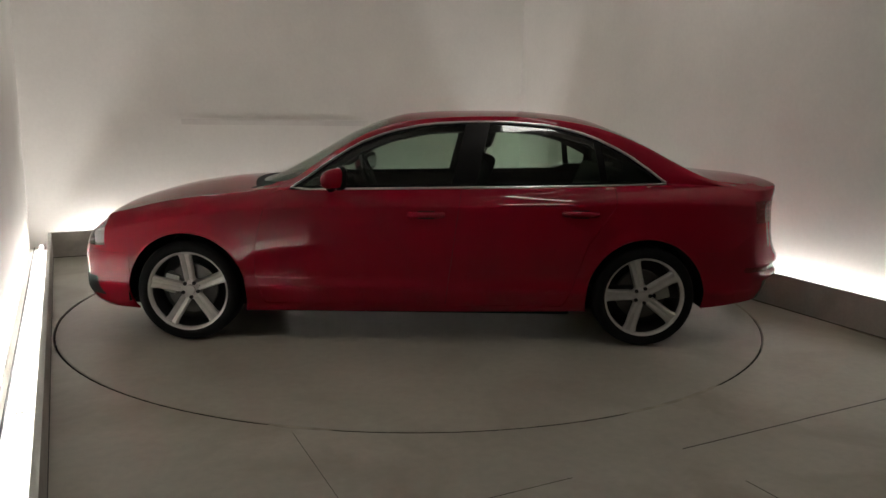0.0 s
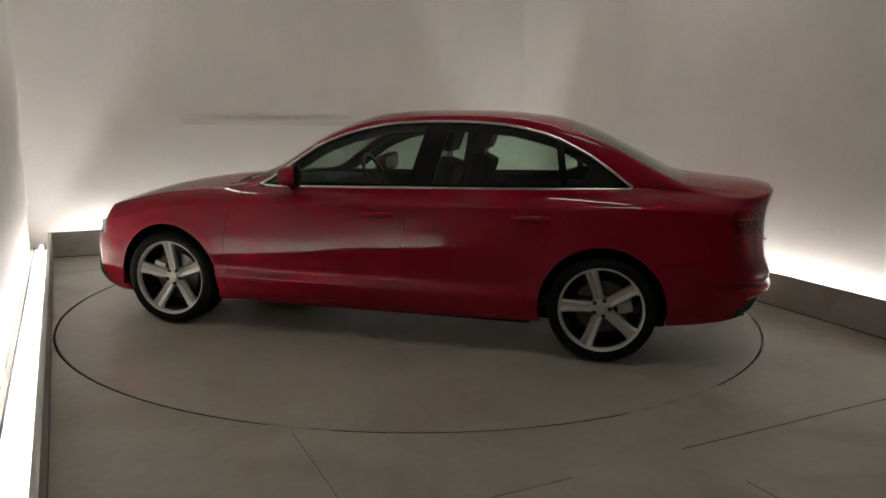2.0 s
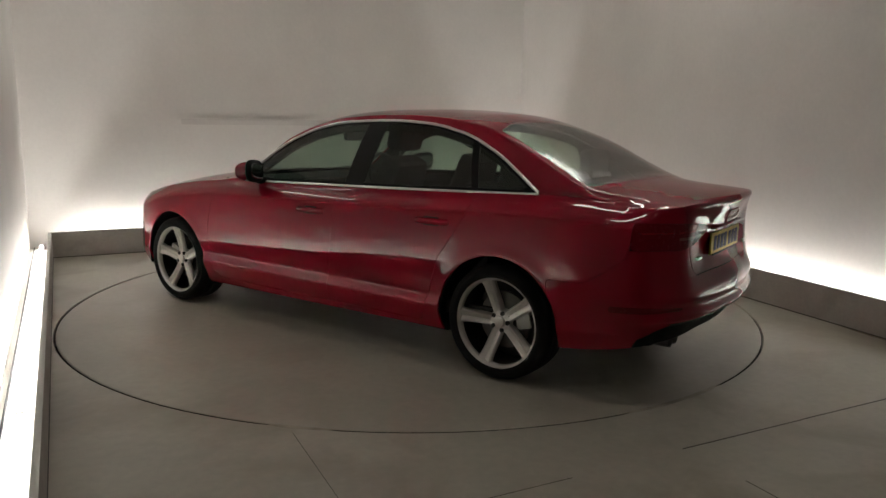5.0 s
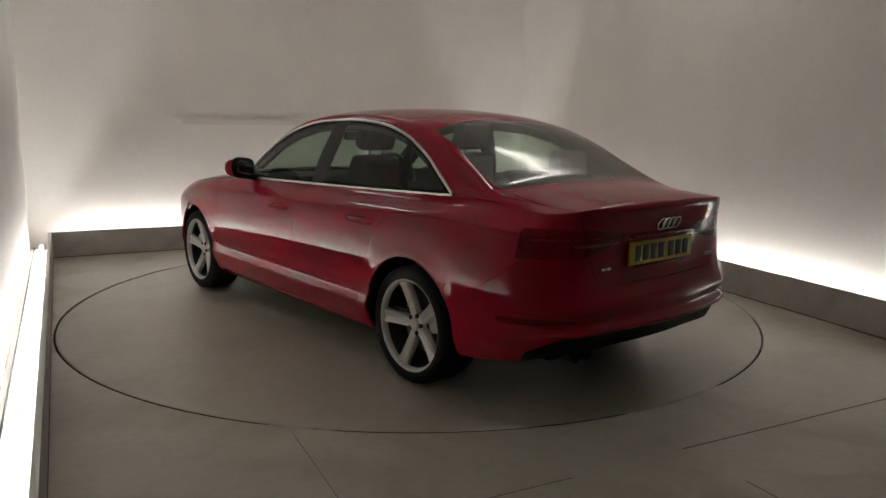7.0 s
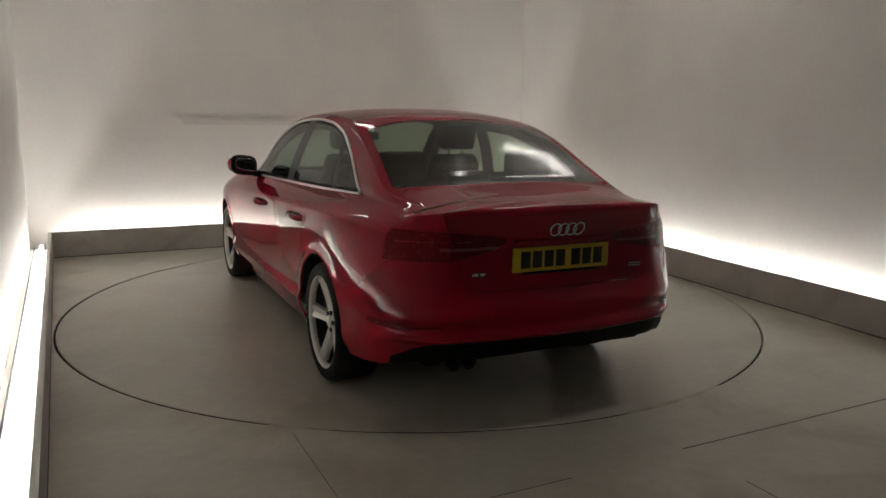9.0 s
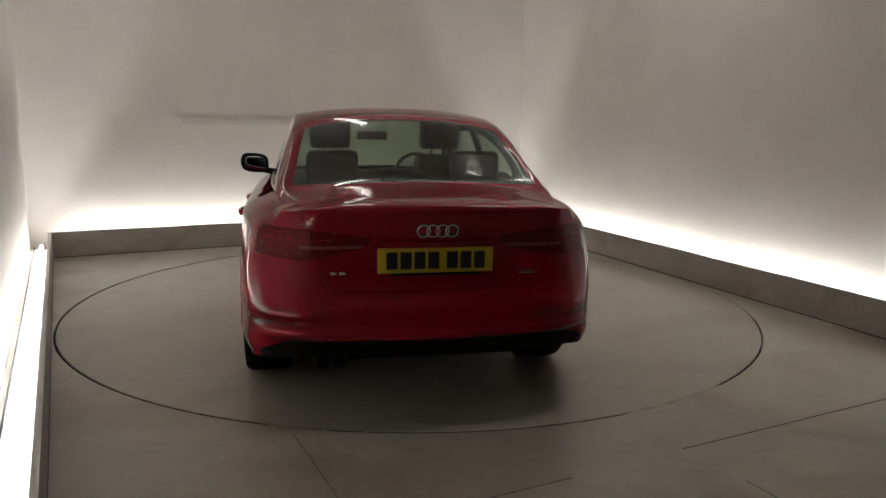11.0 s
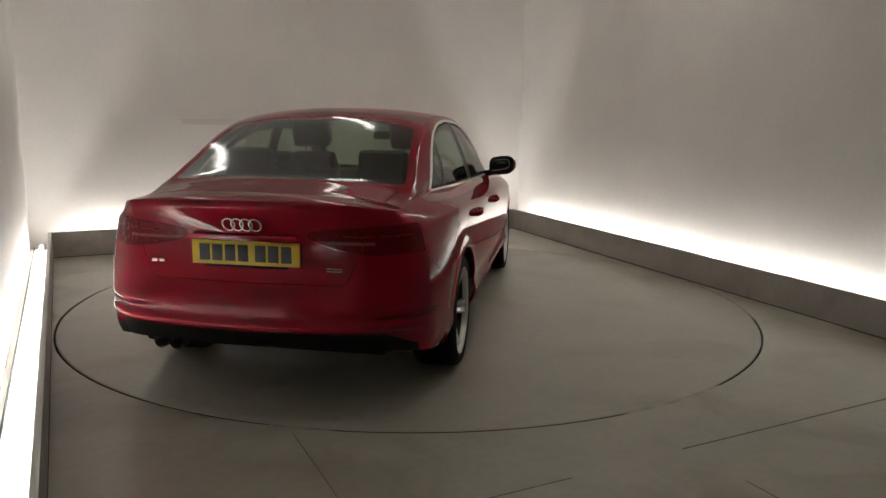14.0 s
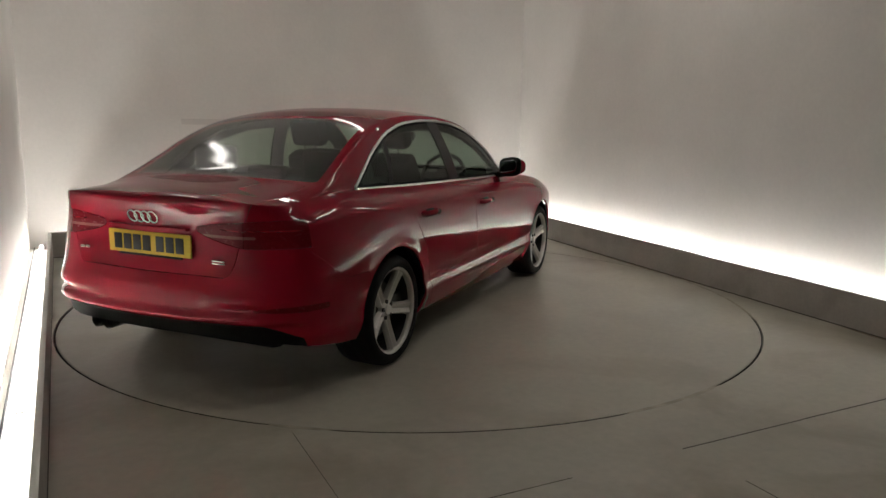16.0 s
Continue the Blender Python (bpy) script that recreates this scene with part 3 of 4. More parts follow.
def build_car():
    car = thing("car", "glossy dark red four-door saloon car standing on the turntable", "car")
    sh, faces, lower, upper = build_skin()

    def cut(fs, f, gap=0.0):
        return sh.split(fs, f, -gap / 2, gap / 2)
    # openings
    for ax in (AXLE, -AXLE):
        _, faces = cut(faces, lambda x, y, z: np.where(np.abs(y) > 0.4, np.hypot(x - ax, z - HUB_Z) - ARCH_R, 1.0))
    dlo = sdf(DLO)
    panes, faces = cut(faces, lambda x, y, z: np.where((np.abs(y) > 0.4) & (z > 0.85), dlo(x, z), 1.0))
    screen = sdf(rounded([(1.06, -0.3), (1.06, 0.3), (0.985, 0.52), (0.90, 0.64), (0.6, 0.60), (0.3, 0.545), (0.20, 0.52), (0.22, 0.3), (0.22, -0.3), (0.20, -0.52), (0.3, -0.545), (0.6, -0.60), (0.90, -0.64), (0.985, -0.52)], 2))
    front_glass, faces = cut(faces, lambda x, y, z: np.where(z > 0.9, screen(x, y), 1.0) + 0.0)
    back = sdf(rounded([(-1.85, -0.3), (-1.85, 0.3), (-1.80, 0.625), (-1.205, 0.545), (-1.155, 0.3), (-1.155, -0.3), (-1.205, -0.545), (-1.80, -0.625)], 1, 0.12))
    rear_glass, faces = cut(faces, lambda x, y, z: np.where(z > 0.9, back(x, y), 1.0))
    # rear lamps, cut out of lid and wings alike
    lens, faces = cut(faces, lambda x, y, z: np.maximum.reduce([tab(np.abs(y), LIGHT_LOW) - z, z - tab(np.abs(y), LIGHT_TOP), 0.29 - np.abs(y), x + 2.09]), 0.0015)
    head, faces = cut(faces, lambda x, y, z: np.maximum.reduce([0.555 + 0.10 * np.maximum(0, 2.1 - x) - z, z - 0.665 - 0.05 * np.maximum(0, 2.2 - x), 1.93 - x, 0.42 - np.abs(y)]), 0.004)
    grille, faces = cut(faces, lambda x, y, z: np.maximum.reduce([np.abs(y) - 0.40 - 0.1 * (z - 0.3), 0.26 - z, z - 0.62, 1.9 - x]))
    intake, faces = cut(faces, lambda x, y, z: np.maximum.reduce([np.abs(y) - 0.77, 0.48 - np.abs(y), 0.25 - z, z - 0.37, 1.9 - x]))
    intakes = [[q for q in intake if sh.points[q[0]][1] * s > 0] for s in (1, -1)]
    valance, faces = cut(faces, lambda x, y, z: np.maximum.reduce([np.abs(y) - 0.775, z - 0.40 + 0.45 * np.maximum(0, np.abs(y) - 0.62), x + 2.06]))
    reflector, faces = cut(faces, lambda x, y, z: np.maximum.reduce([0.60 - np.abs(y), x + 2.02, np.abs(z - 0.474) - 0.006 - 0.008 * smooth_np(0.60, 0.80, np.abs(y))]), 0.001)
    lid, faces = cut(faces, lambda x, y, z: np.maximum.reduce([x + 1.885 - 0.04 * (y / 0.6) ** 2, np.abs(y) - tab(z, [(0.6, 0.42), (0.635, 0.475), (0.70, 0.505), (0.85, 0.545), (1.0, 0.60)]), 0.618 - z]), 0.0025)
    rear_bumper, faces = cut(faces, lambda x, y, z: np.maximum(x + 1.70, z - 0.585 - 0.19 * (1 - smooth_np(-2.2, -1.85, x))), 0.001)
    bonnet, faces = cut(faces, lambda x, y, z: np.maximum.reduce([1.12 - 0.25 * y * y - x, np.abs(y) - tab(x, [(1.0, 0.71), (1.6, 0.69), (2.0, 0.6), (2.2, 0.5)]), x - 2.14, 0.6 - z]), 0.003)
    cowl, faces = cut(faces, lambda x, y, z: np.maximum.reduce([x - 1.12 + 0.25 * y * y, 0.90 - x, np.abs(y) - 0.66]))
    front_bumper, faces = cut(faces, lambda x, y, z: np.maximum(1.76 - x, z - 0.53), 0.0012)
    doors = []
    for side in (1, -1):
        for kind, poly in (("front_door", FRONT_DOOR), ("rear_door", REAR_DOOR)):
            g = sdf(poly)
            leaf, faces = cut(faces, lambda x, y, z: np.where((y * side > 0.4) & (z < 1.02), g(x, z), 1.0), 0.0018)
            doors.append((kind, side, leaf))
    body = panel("body", sh, faces, PAINT, car, "glossy dark red bodyshell")
    panel("bonnet", sh, bonnet, PAINT, car)
    panel("cowl", sh, cowl, BLACK, car, "black plastic cowl below the windscreen", inner=BLACK)
    boot = panel("boot_lid", sh, lid, PAINT, car, "red boot lid with a sharp rear lip")
    rb = panel("rear_bumper", sh, rear_bumper, PAINT, car)
    panel("lower_valance", sh, valance, BLACK, rb, "black plastic lower bumper insert", inner=BLACK)
    for side in (1, -1):
        panel("corner_reflector", sh, [q for q in reflector if sh.points[q[0]][1] * side > 0], REDLENS, rb, "dark red reflector in the bumper corner")
    fb = panel("front_bumper", sh, front_bumper, PAINT, car)
    panel("grille", sh, grille, GLOSSBLACK, fb, "gloss black radiator grille", inner=BLACK)
    for piece in intakes:
        panel("air_intake", sh, piece, BLACK, fb, "black air intake", inner=BLACK)
    leaves = {}
    for kind, side, leaf in doors:
        leaves[kind, side] = panel(kind, sh, leaf, PAINT, car)
        handle(leaves[kind, side], -0.055 if kind == "front_door" else -0.985, side, lower)
    # glass
    panel("windscreen", sh, front_glass, GLASS, car, "tinted windscreen", thick=0)
    panel("rear_window", sh, rear_glass, REAR_GLASS, car, "tinted heated rear window", thick=0)
    for side in (1, -1):
        fs = [q for q in panes if sh.points[q[0]][1] * side > 0]
        b = lambda x, y, z: np.abs(x - tab(z, B_PILLAR)) - 0.075
        c = lambda x, y, z: np.abs(x - tab(z, QUARTER)) - 0.022
        pil, fs = cut(fs, b)
        bar, fs = cut(fs, c)
        inset = lambda x, y, z: -dlo(x, z) - 0.022
        edge, fs = cut(fs, inset)
        panel("pillar_cover", sh, pil, GLOSSBLACK, car, "gloss black door pillar cover", thick=0.01, inner=TRIM)
        panel("window_divider", sh, bar, GLOSSBLACK, car, "black window divider", thick=0.01, inner=TRIM)
        panel("window_seal", sh, edge, BLACK, car, "black rubber window seal", thick=0.01, inner=TRIM)
        def mid(q):
            return sum(sh.points[i][0] for i in q) / len(q)
        for name, lo, hi in (("front_side_window", -0.3, 2), ("rear_side_window", -1.13, -0.3), ("quarter_window", -3, -1.13)):
            panel(name, sh, [q for q in fs if lo < mid(q) <= hi], GLASS, car, "tinted side window", thick=0)
        # dark pillar trim inside the quarter window
        inside = [q for q in fs if mid(q) < -1.27]
        me = sh.mesh("pillar_trim", inside, 0.02)
        for v in me.vertices:
            v.co.y -= side * 0.03
        me.materials.append(TRIM)
        me.materials.append(TRIM)
        trim = new("pillar_trim", me)
        trim.parent = car
        trim["label"] = "dark cabin trim on the rear pillar"
        # dark door frame lining inside the windows
        lining = [q for q in panes if sh.points[q[0]][1] * side > 0]
        lining, _ = cut(lining, lambda x, y, z: np.maximum(-dlo(x, z) - 0.058, 1.0 - z))
        me = sh.mesh("frame_lining", lining, 0.02)
        for v in me.vertices:
            v.co.y -= side * 0.035
        me.materials.append(TRIM)
        me.materials.append(TRIM)
        ring = new("frame_lining", me)
        ring.parent = car
        ring["label"] = "dark lining of the door frames"
        # bright strip round the side windows
        pts = []
        P = rounded(DLO, 1)
        for a, b2 in zip(P, P[1:] + P[:1]):
            k = max(1, int(math.dist(a, b2) / 0.05))
            for j in range(k):
                x, z = a[0] + (b2[0] - a[0]) * j / k, a[1] + (b2[1] - a[1]) * j / k
                pts.append((x, side * (side_y(upper, x, z) + 0.003), z))
        bm = bmesh.new()
        tube(bm, pts, 0.0085, 6, closed=True)
        part("window_trim", bm, SATIN, car, "bright satin metal window surround", sharp=80)
    # lamps
    for side in (1, -1):
        for inner_part, host in ((True, boot), (False, car)):
            fs = [q for q in lens if sh.points[q[0]][1] * side > 0]
            f = lambda x, y, z: np.abs(y) - 0.545
            a, b3 = cut(fs, f, 0.002)
            fs = a if inner_part else b3
            pale, red = cut(fs, lambda x, y, z: np.maximum.reduce([0.803 - z, z - 0.817, np.abs(y) - 0.60]))
            bars = []
            bar, red = cut(red, lambda x, y, z: np.maximum.reduce([0.838 - z, z - 0.846, 0.40 - np.abs(y), np.abs(y) - 0.76]), 0.0008)
            bars.append(bar)
            ob = panel("rear_lamp", sh, red, DARKLENS if inner_part else REDLENS, host, "dark red rear lamp lens")
            for bar in bars:
                if bar:
                    panel("light_bar", sh, bar, BARLENS, ob, "brighter red light bar in the lens")
            if pale:
                panel("pale_band", sh, pale, SMOKE, ob, "pale reversing band of the lamp")
        fs = [q for q in head if sh.points[q[0]][1] * side > 0]
        ob = panel("headlamp", sh, fs, CLEAR, car, "clear headlamp with a bright bowl", thick=0)
        for name, lo, hi, stuff, text in (("lamp_housing", (1.78, 0.40, 0.52), (1.93, 0.735, 0.70), GLOSSBLACK, "black lamp housing"),
                                          ("bowl", (1.90, 0.53, 0.565), (2.03, 0.722, 0.65), LAMPBOWL, "bright reflector bowl"),
                                          ("light_strip", (1.96, 0.48, 0.552), (2.035, 0.70, 0.562), HOUSING, "pale daytime light strip")):
            bm = one_box(lo, hi, bevel=0.004 if name == "light_strip" else 0.02)
            bmesh.ops.scale(bm, vec=(1, side, 1), verts=bm.verts)
            part(name, bm, stuff, ob, text)
    for ax in (AXLE, -AXLE):
        for side in (1, -1):
            pts = []
            for k in range(49):
                a = radians(-4 + 188 * k / 48)
                x, z = ax + (ARCH_R + 0.001) * math.cos(a), HUB_Z + (ARCH_R + 0.001) * math.sin(a)
                pts.append((x, side * (skin_y(lower, x, z) - 0.003), z))
            bm = bmesh.new()
            tube(bm, pts, 0.0055, 6)
            part("arch_lip", bm, PAINT, body, sharp=80)
    build_rear_details(car, boot, rb)
    build_mirrors(car, upper)
    build_wheels(car)
    build_cabin(car)
    return car


def smooth_np(a, b, x):
    u = np.clip((x - a) / (b - a), 0, 1)
    return u * u * (3 - 2 * u)


def skin_y(lower, x, z):
    """How far out the car's side lies at x and z."""
    cols = [q for q in lower if q[10][1] > 0.6]
    k = max(1, next(i for i, q in enumerate(cols) if q[10][0] < x))
    out = []
    for q in cols[k - 1:k + 1]:
        for a, b in zip(q, q[1:]):
            if a[2] <= z <= b[2]:
                out.append((q[10][0], a[1] + (b[1] - a[1]) * (z - a[2]) / (b[2] - a[2])))
                break
        else:
            out.append((q[10][0], q[0][1]))
    (x0, y0), (x1, y1) = out
    return y0 + (y1 - y0) * (x - x0) / (x1 - x0)


def lower_y(lower, x, z):
    col = min(lower[20:-20], key=lambda c: abs(c[10][0] - x))
    return min(col, key=lambda v: abs(v[2] - z))[1]


def handle(door, x, side, lower):
    z = 0.815 if x < -0.5 else 0.80
    y = lower_y(lower, x, z) * side
    bm = bmesh.new()
    pts = [(x + 0.105, y - 0.01 * side, z), (x + 0.085, y + 0.022 * side, z), (x, y + 0.032 * side, z + 0.002), (x - 0.085, y + 0.022 * side, z), (x - 0.105, y - 0.01 * side, z)]
    tube(bm, pts, 0.014, 8)
    bmesh.ops.scale(bm, vec=(1, 1, 1.25), space=Matrix.Translation((0, 0, -z)), verts=bm.verts)
    h = part("door_handle", bm, PAINT, door, "red bow door handle", sharp=60)
    # a black plate paints the shade behind the bow; the door has no hollow
    part("handle_shade", one_box((x - 0.05, min(y - 0.006 * side, y + 0.003 * side), z - 0.026), (x + 0.05, max(y - 0.006 * side, y + 0.003 * side), z + 0.022), bevel=0.002), BLACK, h, "black plate painting the shade behind the handle")


def build_rear_details(car, boot, rb):
    xp = -2.311
    pl = part("number_plate", one_box((xp - 0.008, -0.26, 0.695), (xp + 0.004, 0.26, 0.806), bevel=0.003), YELLOW, boot, "yellow number plate with black characters")
    # the shade under the plate, put in as a thin black strip
    part("plate_shade", one_box((xp - 0.006, -0.2, 0.683), (xp + 0.012, 0.2, 0.6945), bevel=0.002), BLACK, boot, "black strip painting the shade below the plate")
    for k in range(7):
        y = 0.222 - k * 0.062 - (0.022 if k > 3 else 0)
        part("character_bar", one_box((xp - 0.0105, y - 0.050, 0.712), (xp - 0.0085, y, 0.789), bevel=0.001), INK, pl)
    # four plain chrome rings and the small letter bars
    for k in range(4):
        y = 0.062 - 0.042 * k
        bm = bmesh.new()
        pts = [(-2.347 - 0.4 * 0.028 * math.sin(a), y + 0.028 * math.cos(a), 0.885 + 0.028 * math.sin(a)) for a in [2 * math.pi * j / 24 for j in range(24)]]
        tube(bm, pts, 0.005, 6, closed=True)
        part("badge_ring", bm, CHROME, boot, "chrome badge ring", sharp=80)
    for y0, y1, z0, z1 in ((0.40, 0.428, 0.694, 0.707), (0.437, 0.465, 0.694, 0.707), (-0.46, -0.385, 0.694, 0.699), (-0.46, -0.385, 0.682, 0.687)):
        part("badge_bar", one_box((-2.318, y0, z0), (-2.285, y1, z1), bevel=0.002), CHROME, boot, "small chrome lettering bar")
    part("handle_strip", one_box((-2.334, -0.25, 0.825), (-2.30, 0.25, 0.84), bevel=0.006), PAINT, boot)
    # twin tail pipes
    for y in (0.50, 0.42):
        bm = bmesh.new()
        prof = [(0.034, -2.20), (0.037, -2.22), (0.037, -2.05), (0.031, -2.05), (0.031, -2.20)]
        rows = [[(o, y + r * math.cos(a), 0.275 + r * math.sin(a)) for r, o in prof] for a in [2 * math.pi * j / 20 for j in range(20)]]
        grid_mesh(bm, rows, wrap=True, wrap_rows=True)
        part("tail_pipe", bm, DISCMETAL, car, "dull chrome tail pipe")


def build_mirrors(car, upper):
    for side in (1, -1):
        m = pose(0.475, side * 0.91, 1.012, 0, 0, 22 * side) @ Matrix.Diagonal((0.86, 0.86, 0.86, 1))
        bm = bmesh.new()
        bmesh.ops.create_uvsphere(bm, u_segments=24, v_segments=16, radius=1.0)
        for v in bm.verts:
            x, y, z = v.co
            f = lambda c: math.copysign(abs(c) ** 0.72, c)
            v.co = Vector((f(x) * 0.118 if x > 0 else x * 0.035, f(y) * 0.114, f(z) * 0.072))
            v.co.z += 0.012 * v.co.y * side / 0.1
            if v.co.x > 0:
                v.co.z -= 0.01 * v.co.x / 0.1
        bmesh.ops.transform(bm, matrix=m, verts=bm.verts)
        ob = part("door_mirror", bm, PAINT, car, "red door mirror with a black base", sharp=80)
        bm = bmesh.new()
        bmesh.ops.create_uvsphere(bm, u_segments=24, v_segments=8, radius=1.0)
        for v in bm.verts:
            x, y, z = v.co
            f = lambda c: math.copysign(abs(c) ** 0.62, c)
            v.co = Vector((x * 0.006 - 0.0475, f(y) * 0.098, f(z) * 0.058 + 0.012 * f(y) * side))
        bmesh.ops.transform(bm, matrix=m, verts=bm.verts)
        part("glass", bm, MIRROR, ob, "mirror glass", sharp=80)
        bm = bmesh.new()
        bmesh.ops.create_uvsphere(bm, u_segments=24, v_segments=10, radius=1.0)
        for v in bm.verts:
            x, y, z = v.co
            f = lambda c: math.copysign(abs(c) ** 0.62, c)
            v.co = Vector((x * 0.03 - 0.022, f(y) * 0.128, f(z) * 0.086 + 0.012 * f(y) * side))
        bmesh.ops.transform(bm, matrix=m, verts=bm.verts)
        part("housing_rim", bm, BLACK, ob, "black mirror rim", sharp=80)
        bm = bmesh.new()
        tube(bm, [(0.53, side * 0.72, 0.93), (0.535, side * 0.80, 0.945), (0.515, side * 0.875, 0.968)], 0.026, 10)
        part("mirror_foot", bm, BLACK, ob, "black mirror foot")


def build_wheels(car):
    r = TYRE_R
    half = [(0.232, 0.10), (0.246, 0.119), (0.268, 0.125), (r - 0.022, 0.121), (r - 0.009, 0.108), (r - 0.002, 0.085), (r, 0.06), (r - 0.007, 0.058), (r - 0.007, 0.05), (r, 0.048), (r, 0.006), (r - 0.007, 0.004)]
    tyre_prof = half + [(q, -o) for q, o in reversed(half)]
    rim_prof = [(0.229, 0.085), (0.230, 0.100), (0.233, 0.110), (0.239, 0.116), (0.247, 0.119), (0.253, 0.116), (0.254, 0.106), (0.24, 0.095)]
    tyre = revolve(tyre_prof, 72)
    rim = revolve(rim_prof, 72)
    barrel = revolve([(0.10, -0.09), (0.229, -0.09), (0.231, -0.05), (0.2305, 0.09)], 48)
    disc = revolve([(0.06, 0.02), (0.155, 0.02), (0.155, -0.005), (0.06, -0.005)], 48)
    cap = revolve([(0.0, 0.083), (0.022, 0.083), (0.030, 0.080), (0.033, 0.070), (0.060, 0.065), (0.066, 0.055), (0.066, 0.02), (0.0, 0.02)], 40)
    spoke = bmesh.new()
    rows = []
    for k in range(11):
        u = k / 10
        r = 0.045 + u * (0.238 - 0.045)
        w = 0.031 + 0.006 * u + 0.012 * smooth(0.85, 1.0, u)
        top = 0.068 + 0.038 * u**1.3
        dep = 0.032
        rows.append([(-w, top - dep, r), (-w * 0.98, top - 0.010, r), (-w * 0.72, top, r), (-w * 0.3, top - 0.004, r), (w * 0.02, top - 0.011, r), (w * 0.3, top - 0.004, r), (w * 0.72, top, r), (w * 0.98, top - 0.010, r), (w, top - dep, r)])
    grid_mesh(spoke, rows, wrap=True)
    meshes = {}
    for name, bm in (("tyre", tyre), ("rim", rim), ("barrel", barrel), ("brake_disc", disc), ("hub", cap), ("spoke", spoke)):
        bmesh.ops.recalc_face_normals(bm, faces=bm.faces)
        me = bpy.data.meshes.new(name)
        bm.to_mesh(me)
        bm.free()
        meshes[name] = me
    bolt = bmesh.new()
    bmesh.ops.create_cone(bolt, cap_ends=True, segments=10, radius1=0.0125, radius2=0.0115, depth=0.016, matrix=pose(0, 0.067, 0, 90))
    bme = bpy.data.meshes.new("wheel_bolt")
    bolt.to_mesh(bme)
    bolt.free()
    cal = one_box((-0.06, -0.03, 0.085), (0.06, 0.05, 0.175), bevel=0.015)
    cme = bpy.data.meshes.new("caliper")
    cal.to_mesh(cme)
    cal.free()
    for ax in (AXLE, -AXLE):
        for side in (1, -1):
            w = link("wheel", meshes["rim"], ALLOY, car, "silver five-spoke alloy wheel with a black tyre", sharp=40)
            w.matrix_basis = pose(ax, side * 0.757, HUB_Z, 0, 0, 0 if side > 0 else 180)
            link("tyre", meshes["tyre"], RUBBER, w, "black low-profile tyre", sharp=40)
            link("barrel", meshes["barrel"], BARREL, w, "dark inner wheel barrel", sharp=40)
            link("brake_disc", meshes["brake_disc"], DISCMETAL, w, sharp=40)
            link("hub", meshes["hub"], ALLOY, w, sharp=40)
            c = link("caliper", cme, ALU, w, "pale metal brake caliper")
            c.matrix_basis = pose(0, 0, 0, 0, 75 if (ax > 0) == (side > 0) else -75, 0)
            turn = (-5 if ax > 0 else -17) if side > 0 else (0 if ax > 0 else 27)
            for k in range(5):
                s = link("spoke", meshes["spoke"], ALLOY, w, sharp=40)
                s.matrix_basis = pose(0, 0, 0, 0, 72 * k - turn, 0)
                b = link("wheel_bolt", bme, BARREL, w)
                b.matrix_basis = pose(0, 0, 0, 0, 72 * k + 36 - turn, 0) @ pose(0, 0, 0.048)
            # dark arch liner
            bm = bmesh.new()
            rows = []
            for k in range(25):
                a = radians(-11 + 202 * k / 24)
                rows.append([(ax + r * math.cos(a), side * y, HUB_Z + r * math.sin(a)) for r, y in ((ARCH_R - 0.03, 0.50), (ARCH_R + 0.008, 0.55), (ARCH_R + 0.008, 0.85))])
            grid_mesh(bm, rows)
            c0 = bm.verts.new((ax, side * 0.5, HUB_Z))
            bm.verts.ensure_lookup_table()
            for k in range(24):
                bm.faces.new([bm.verts[3 * k], bm.verts[3 * k + 3], c0])
            part("arch_liner", bm, BLACK, car, "black wheel arch liner")


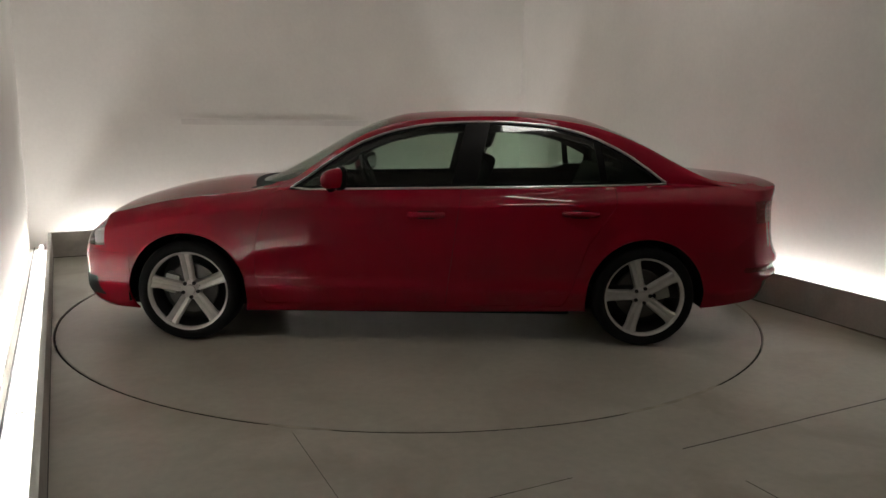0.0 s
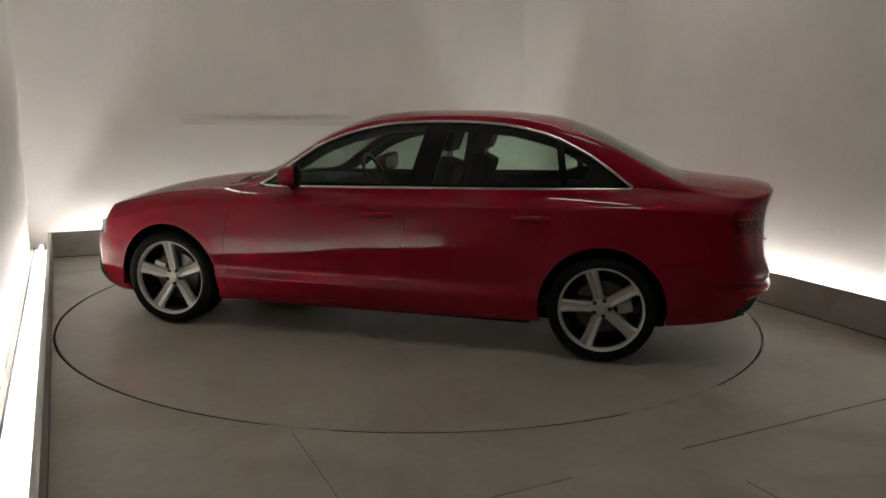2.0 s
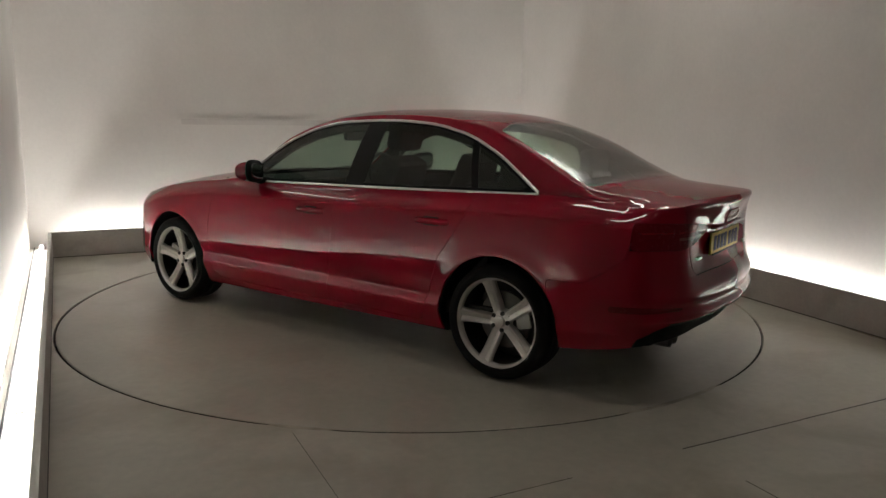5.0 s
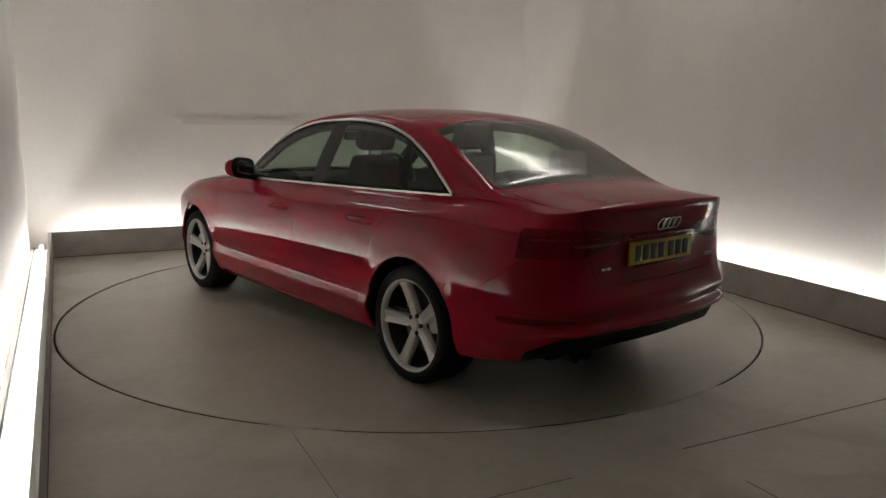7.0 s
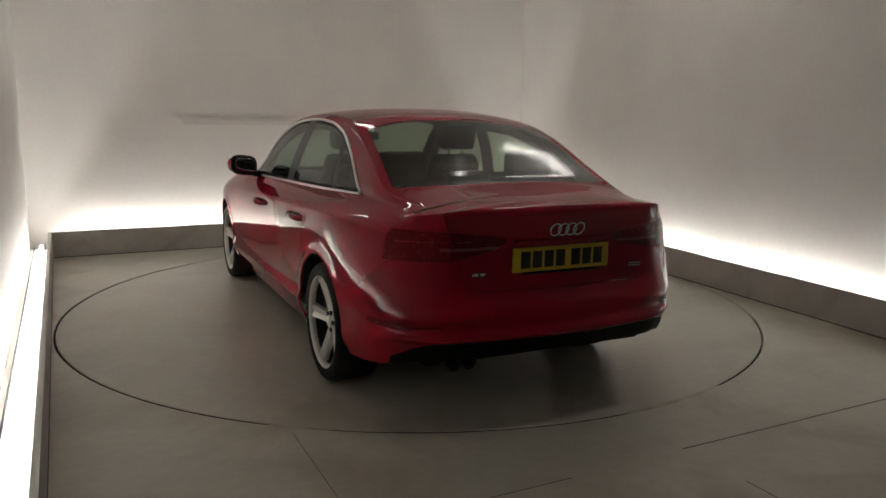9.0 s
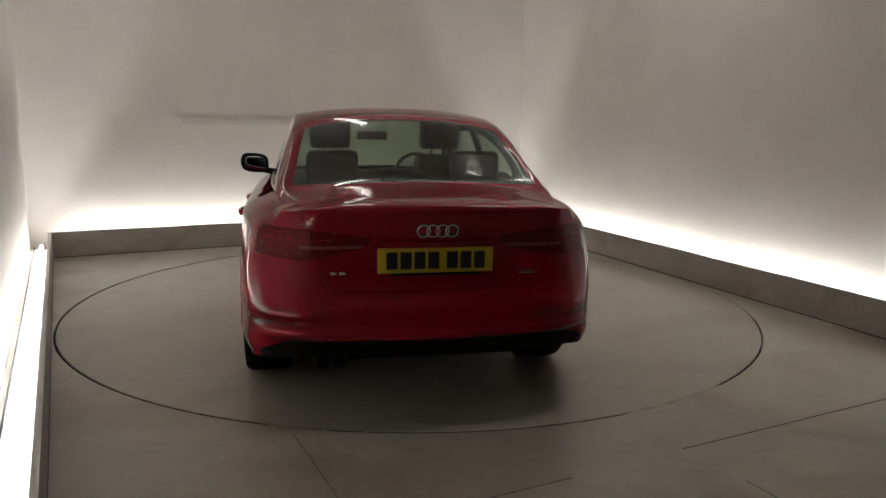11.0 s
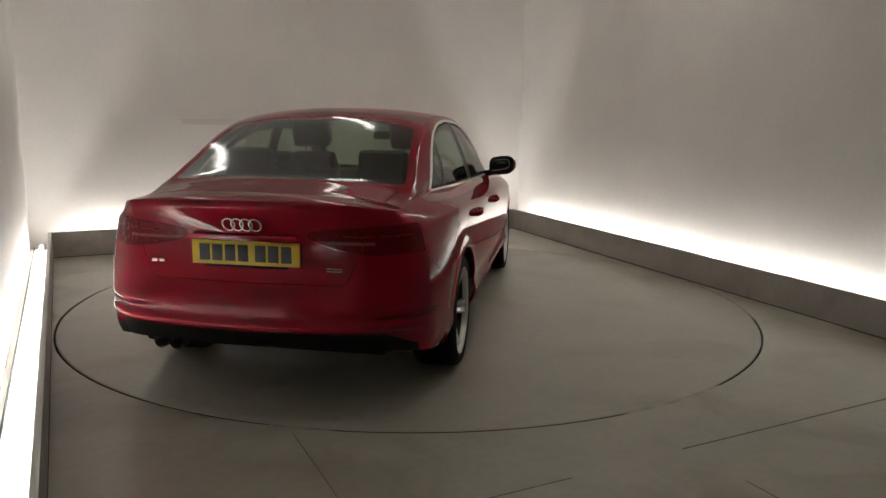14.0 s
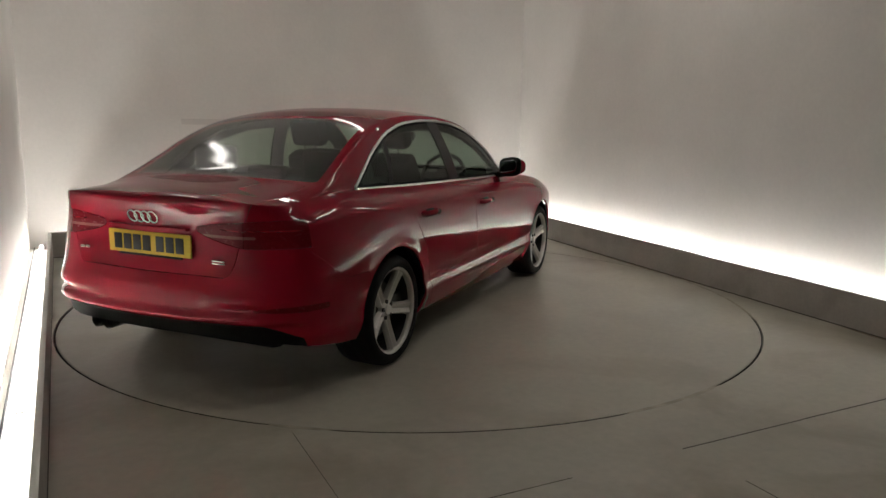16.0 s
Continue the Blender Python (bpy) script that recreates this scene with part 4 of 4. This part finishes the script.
def build_cabin(car):
    part("underbody", one_box((-1.78, -0.56, 0.14), (2.05, 0.56, 0.33), bevel=0.03), BLACK, car, "dark underbody")
    # added box that keeps light off the ground under the tail
    part("rear_light_block", one_box((-2.16, -0.62, 0.25), (-1.74, 0.62, 0.36), bevel=0.03), BLACK, car, "dark box under the boot, added to block light")
    # hidden boxes added inboard of the sills to darken the ground below
    for side in (1, -1):
        bm = one_box((-0.98, 0.38, 0.135), (0.97, 0.70, 0.30), bevel=0.03)
        bmesh.ops.scale(bm, vec=(1, side, 1), verts=bm.verts)
        part("sill_light_block", bm, BLACK, car, "dark box hidden behind the sill, added to block light")
    part("cabin_floor", one_box((-1.7, -0.80, 0.28), (1.0, 0.80, 0.36), bevel=0.02), TRIM, car)
    part("parcel_shelf", one_box((-1.80, -0.66, 0.90), (-1.28, 0.66, 0.965), bevel=0.02), TRIM, car)
    part("dashboard", one_box((0.55, -0.70, 0.55), (1.08, 0.70, 0.93), bevel=0.06, seg=4), TRIM, car)
    for y, dx in ((0.365, 0.07), (-0.365, -0.03)):
        seat = part("front_seat", one_box((-0.28 + dx, y - 0.25, 0.40), (0.28 + dx, y + 0.25, 0.58), bevel=0.05, seg=3), FABRIC, car, "dark upholstered front seat")
        bm = one_box((-0.09, y - 0.24, 0.0), (0.06, y + 0.24, 0.66), bevel=0.05, seg=3)
        for v in bm.verts:
            v.co.y = y + (v.co.y - y) * (1 - 0.35 * smooth(0.35, 0.66, v.co.z))
        bmesh.ops.transform(bm, matrix=pose(-0.22 + dx, 0, 0.50, 0, -20, 0), verts=bm.verts)
        part("backrest", bm, FABRIC, seat)
        bm = one_box((-0.06, y - 0.135, 0.70), (0.05, y + 0.135, 0.90), bevel=0.045, seg=3)
        bmesh.ops.transform(bm, matrix=pose(-0.22 + dx, 0, 0.50, 0, -17, 0), verts=bm.verts)
        part("headrest", bm, FABRIC, seat)
        bm = bmesh.new()
        for d in (-0.05, 0.05):
            tube(bm, [Vector((-0.43 + dx, y + d, 1.08)), Vector((-0.465 + dx, y + d, 1.22))], 0.007, 6)
        part("headrest_post", bm, CHROME, seat)
    bench = part("rear_seat", one_box((-1.15, -0.65, 0.40), (-0.62, 0.65, 0.60), bevel=0.05, seg=3), FABRIC, car, "dark upholstered rear bench")
    bm = one_box((-0.08, -0.64, 0.0), (0.06, 0.64, 0.60), bevel=0.05, seg=3)
    bmesh.ops.transform(bm, matrix=pose(-1.10, 0, 0.50, 0, -22, 0), verts=bm.verts)
    part("backrest", bm, FABRIC, bench)
    for y in (0.40, -0.40, 0.0):
        h = 1.19 if y else 1.08
        bm = one_box((-1.40, y - 0.14, 0.99), (-1.30, y + 0.14, h), bevel=0.04, seg=3)
        part("headrest", bm, FABRIC, bench)
    bm = bmesh.new()
    pts = [(0, 0.18 * math.cos(a), 0.18 * math.sin(a)) for a in [2 * math.pi * k / 32 for k in range(32)]]
    tube(bm, pts, 0.016, 8, closed=True)
    box(bm, (-0.01, -0.17, -0.03), (0.02, 0.17, 0.03), bevel=0.01)
    box(bm, (-0.02, -0.06, -0.07), (0.05, 0.06, 0.06), bevel=0.02)
    bmesh.ops.transform(bm, matrix=pose(0.40, -0.365, 0.92, 0, 22, 0), verts=bm.verts)
    part("steering_wheel", bm, TRIM, car, "dark steering wheel")
    part("rear_view_mirror", one_box((0.36, -0.12, 1.20), (0.40, 0.12, 1.265), bevel=0.015), TRIM, car)


build_bay()
build_ceiling_lights()
TURNTABLE = build_turntable()
CAR = build_car()


def heading(t):
    return 153.203 - 7.12344 * t + math.degrees(0.00012254) * (t - 8) ** 2


def motions():
    times = [k * 0.5 for k in range(33)]
    walk(TURNTABLE, [(t, pose(0, 0, 0, 0, 0, heading(t))) for t in times])
    walk(CAR, [(t, pose(0, 0, 0, 0, 0, heading(t)) @ Matrix.Translation((-0.0476, 0.296, TYRE_R - HUB_Z))) for t in times])


motions()
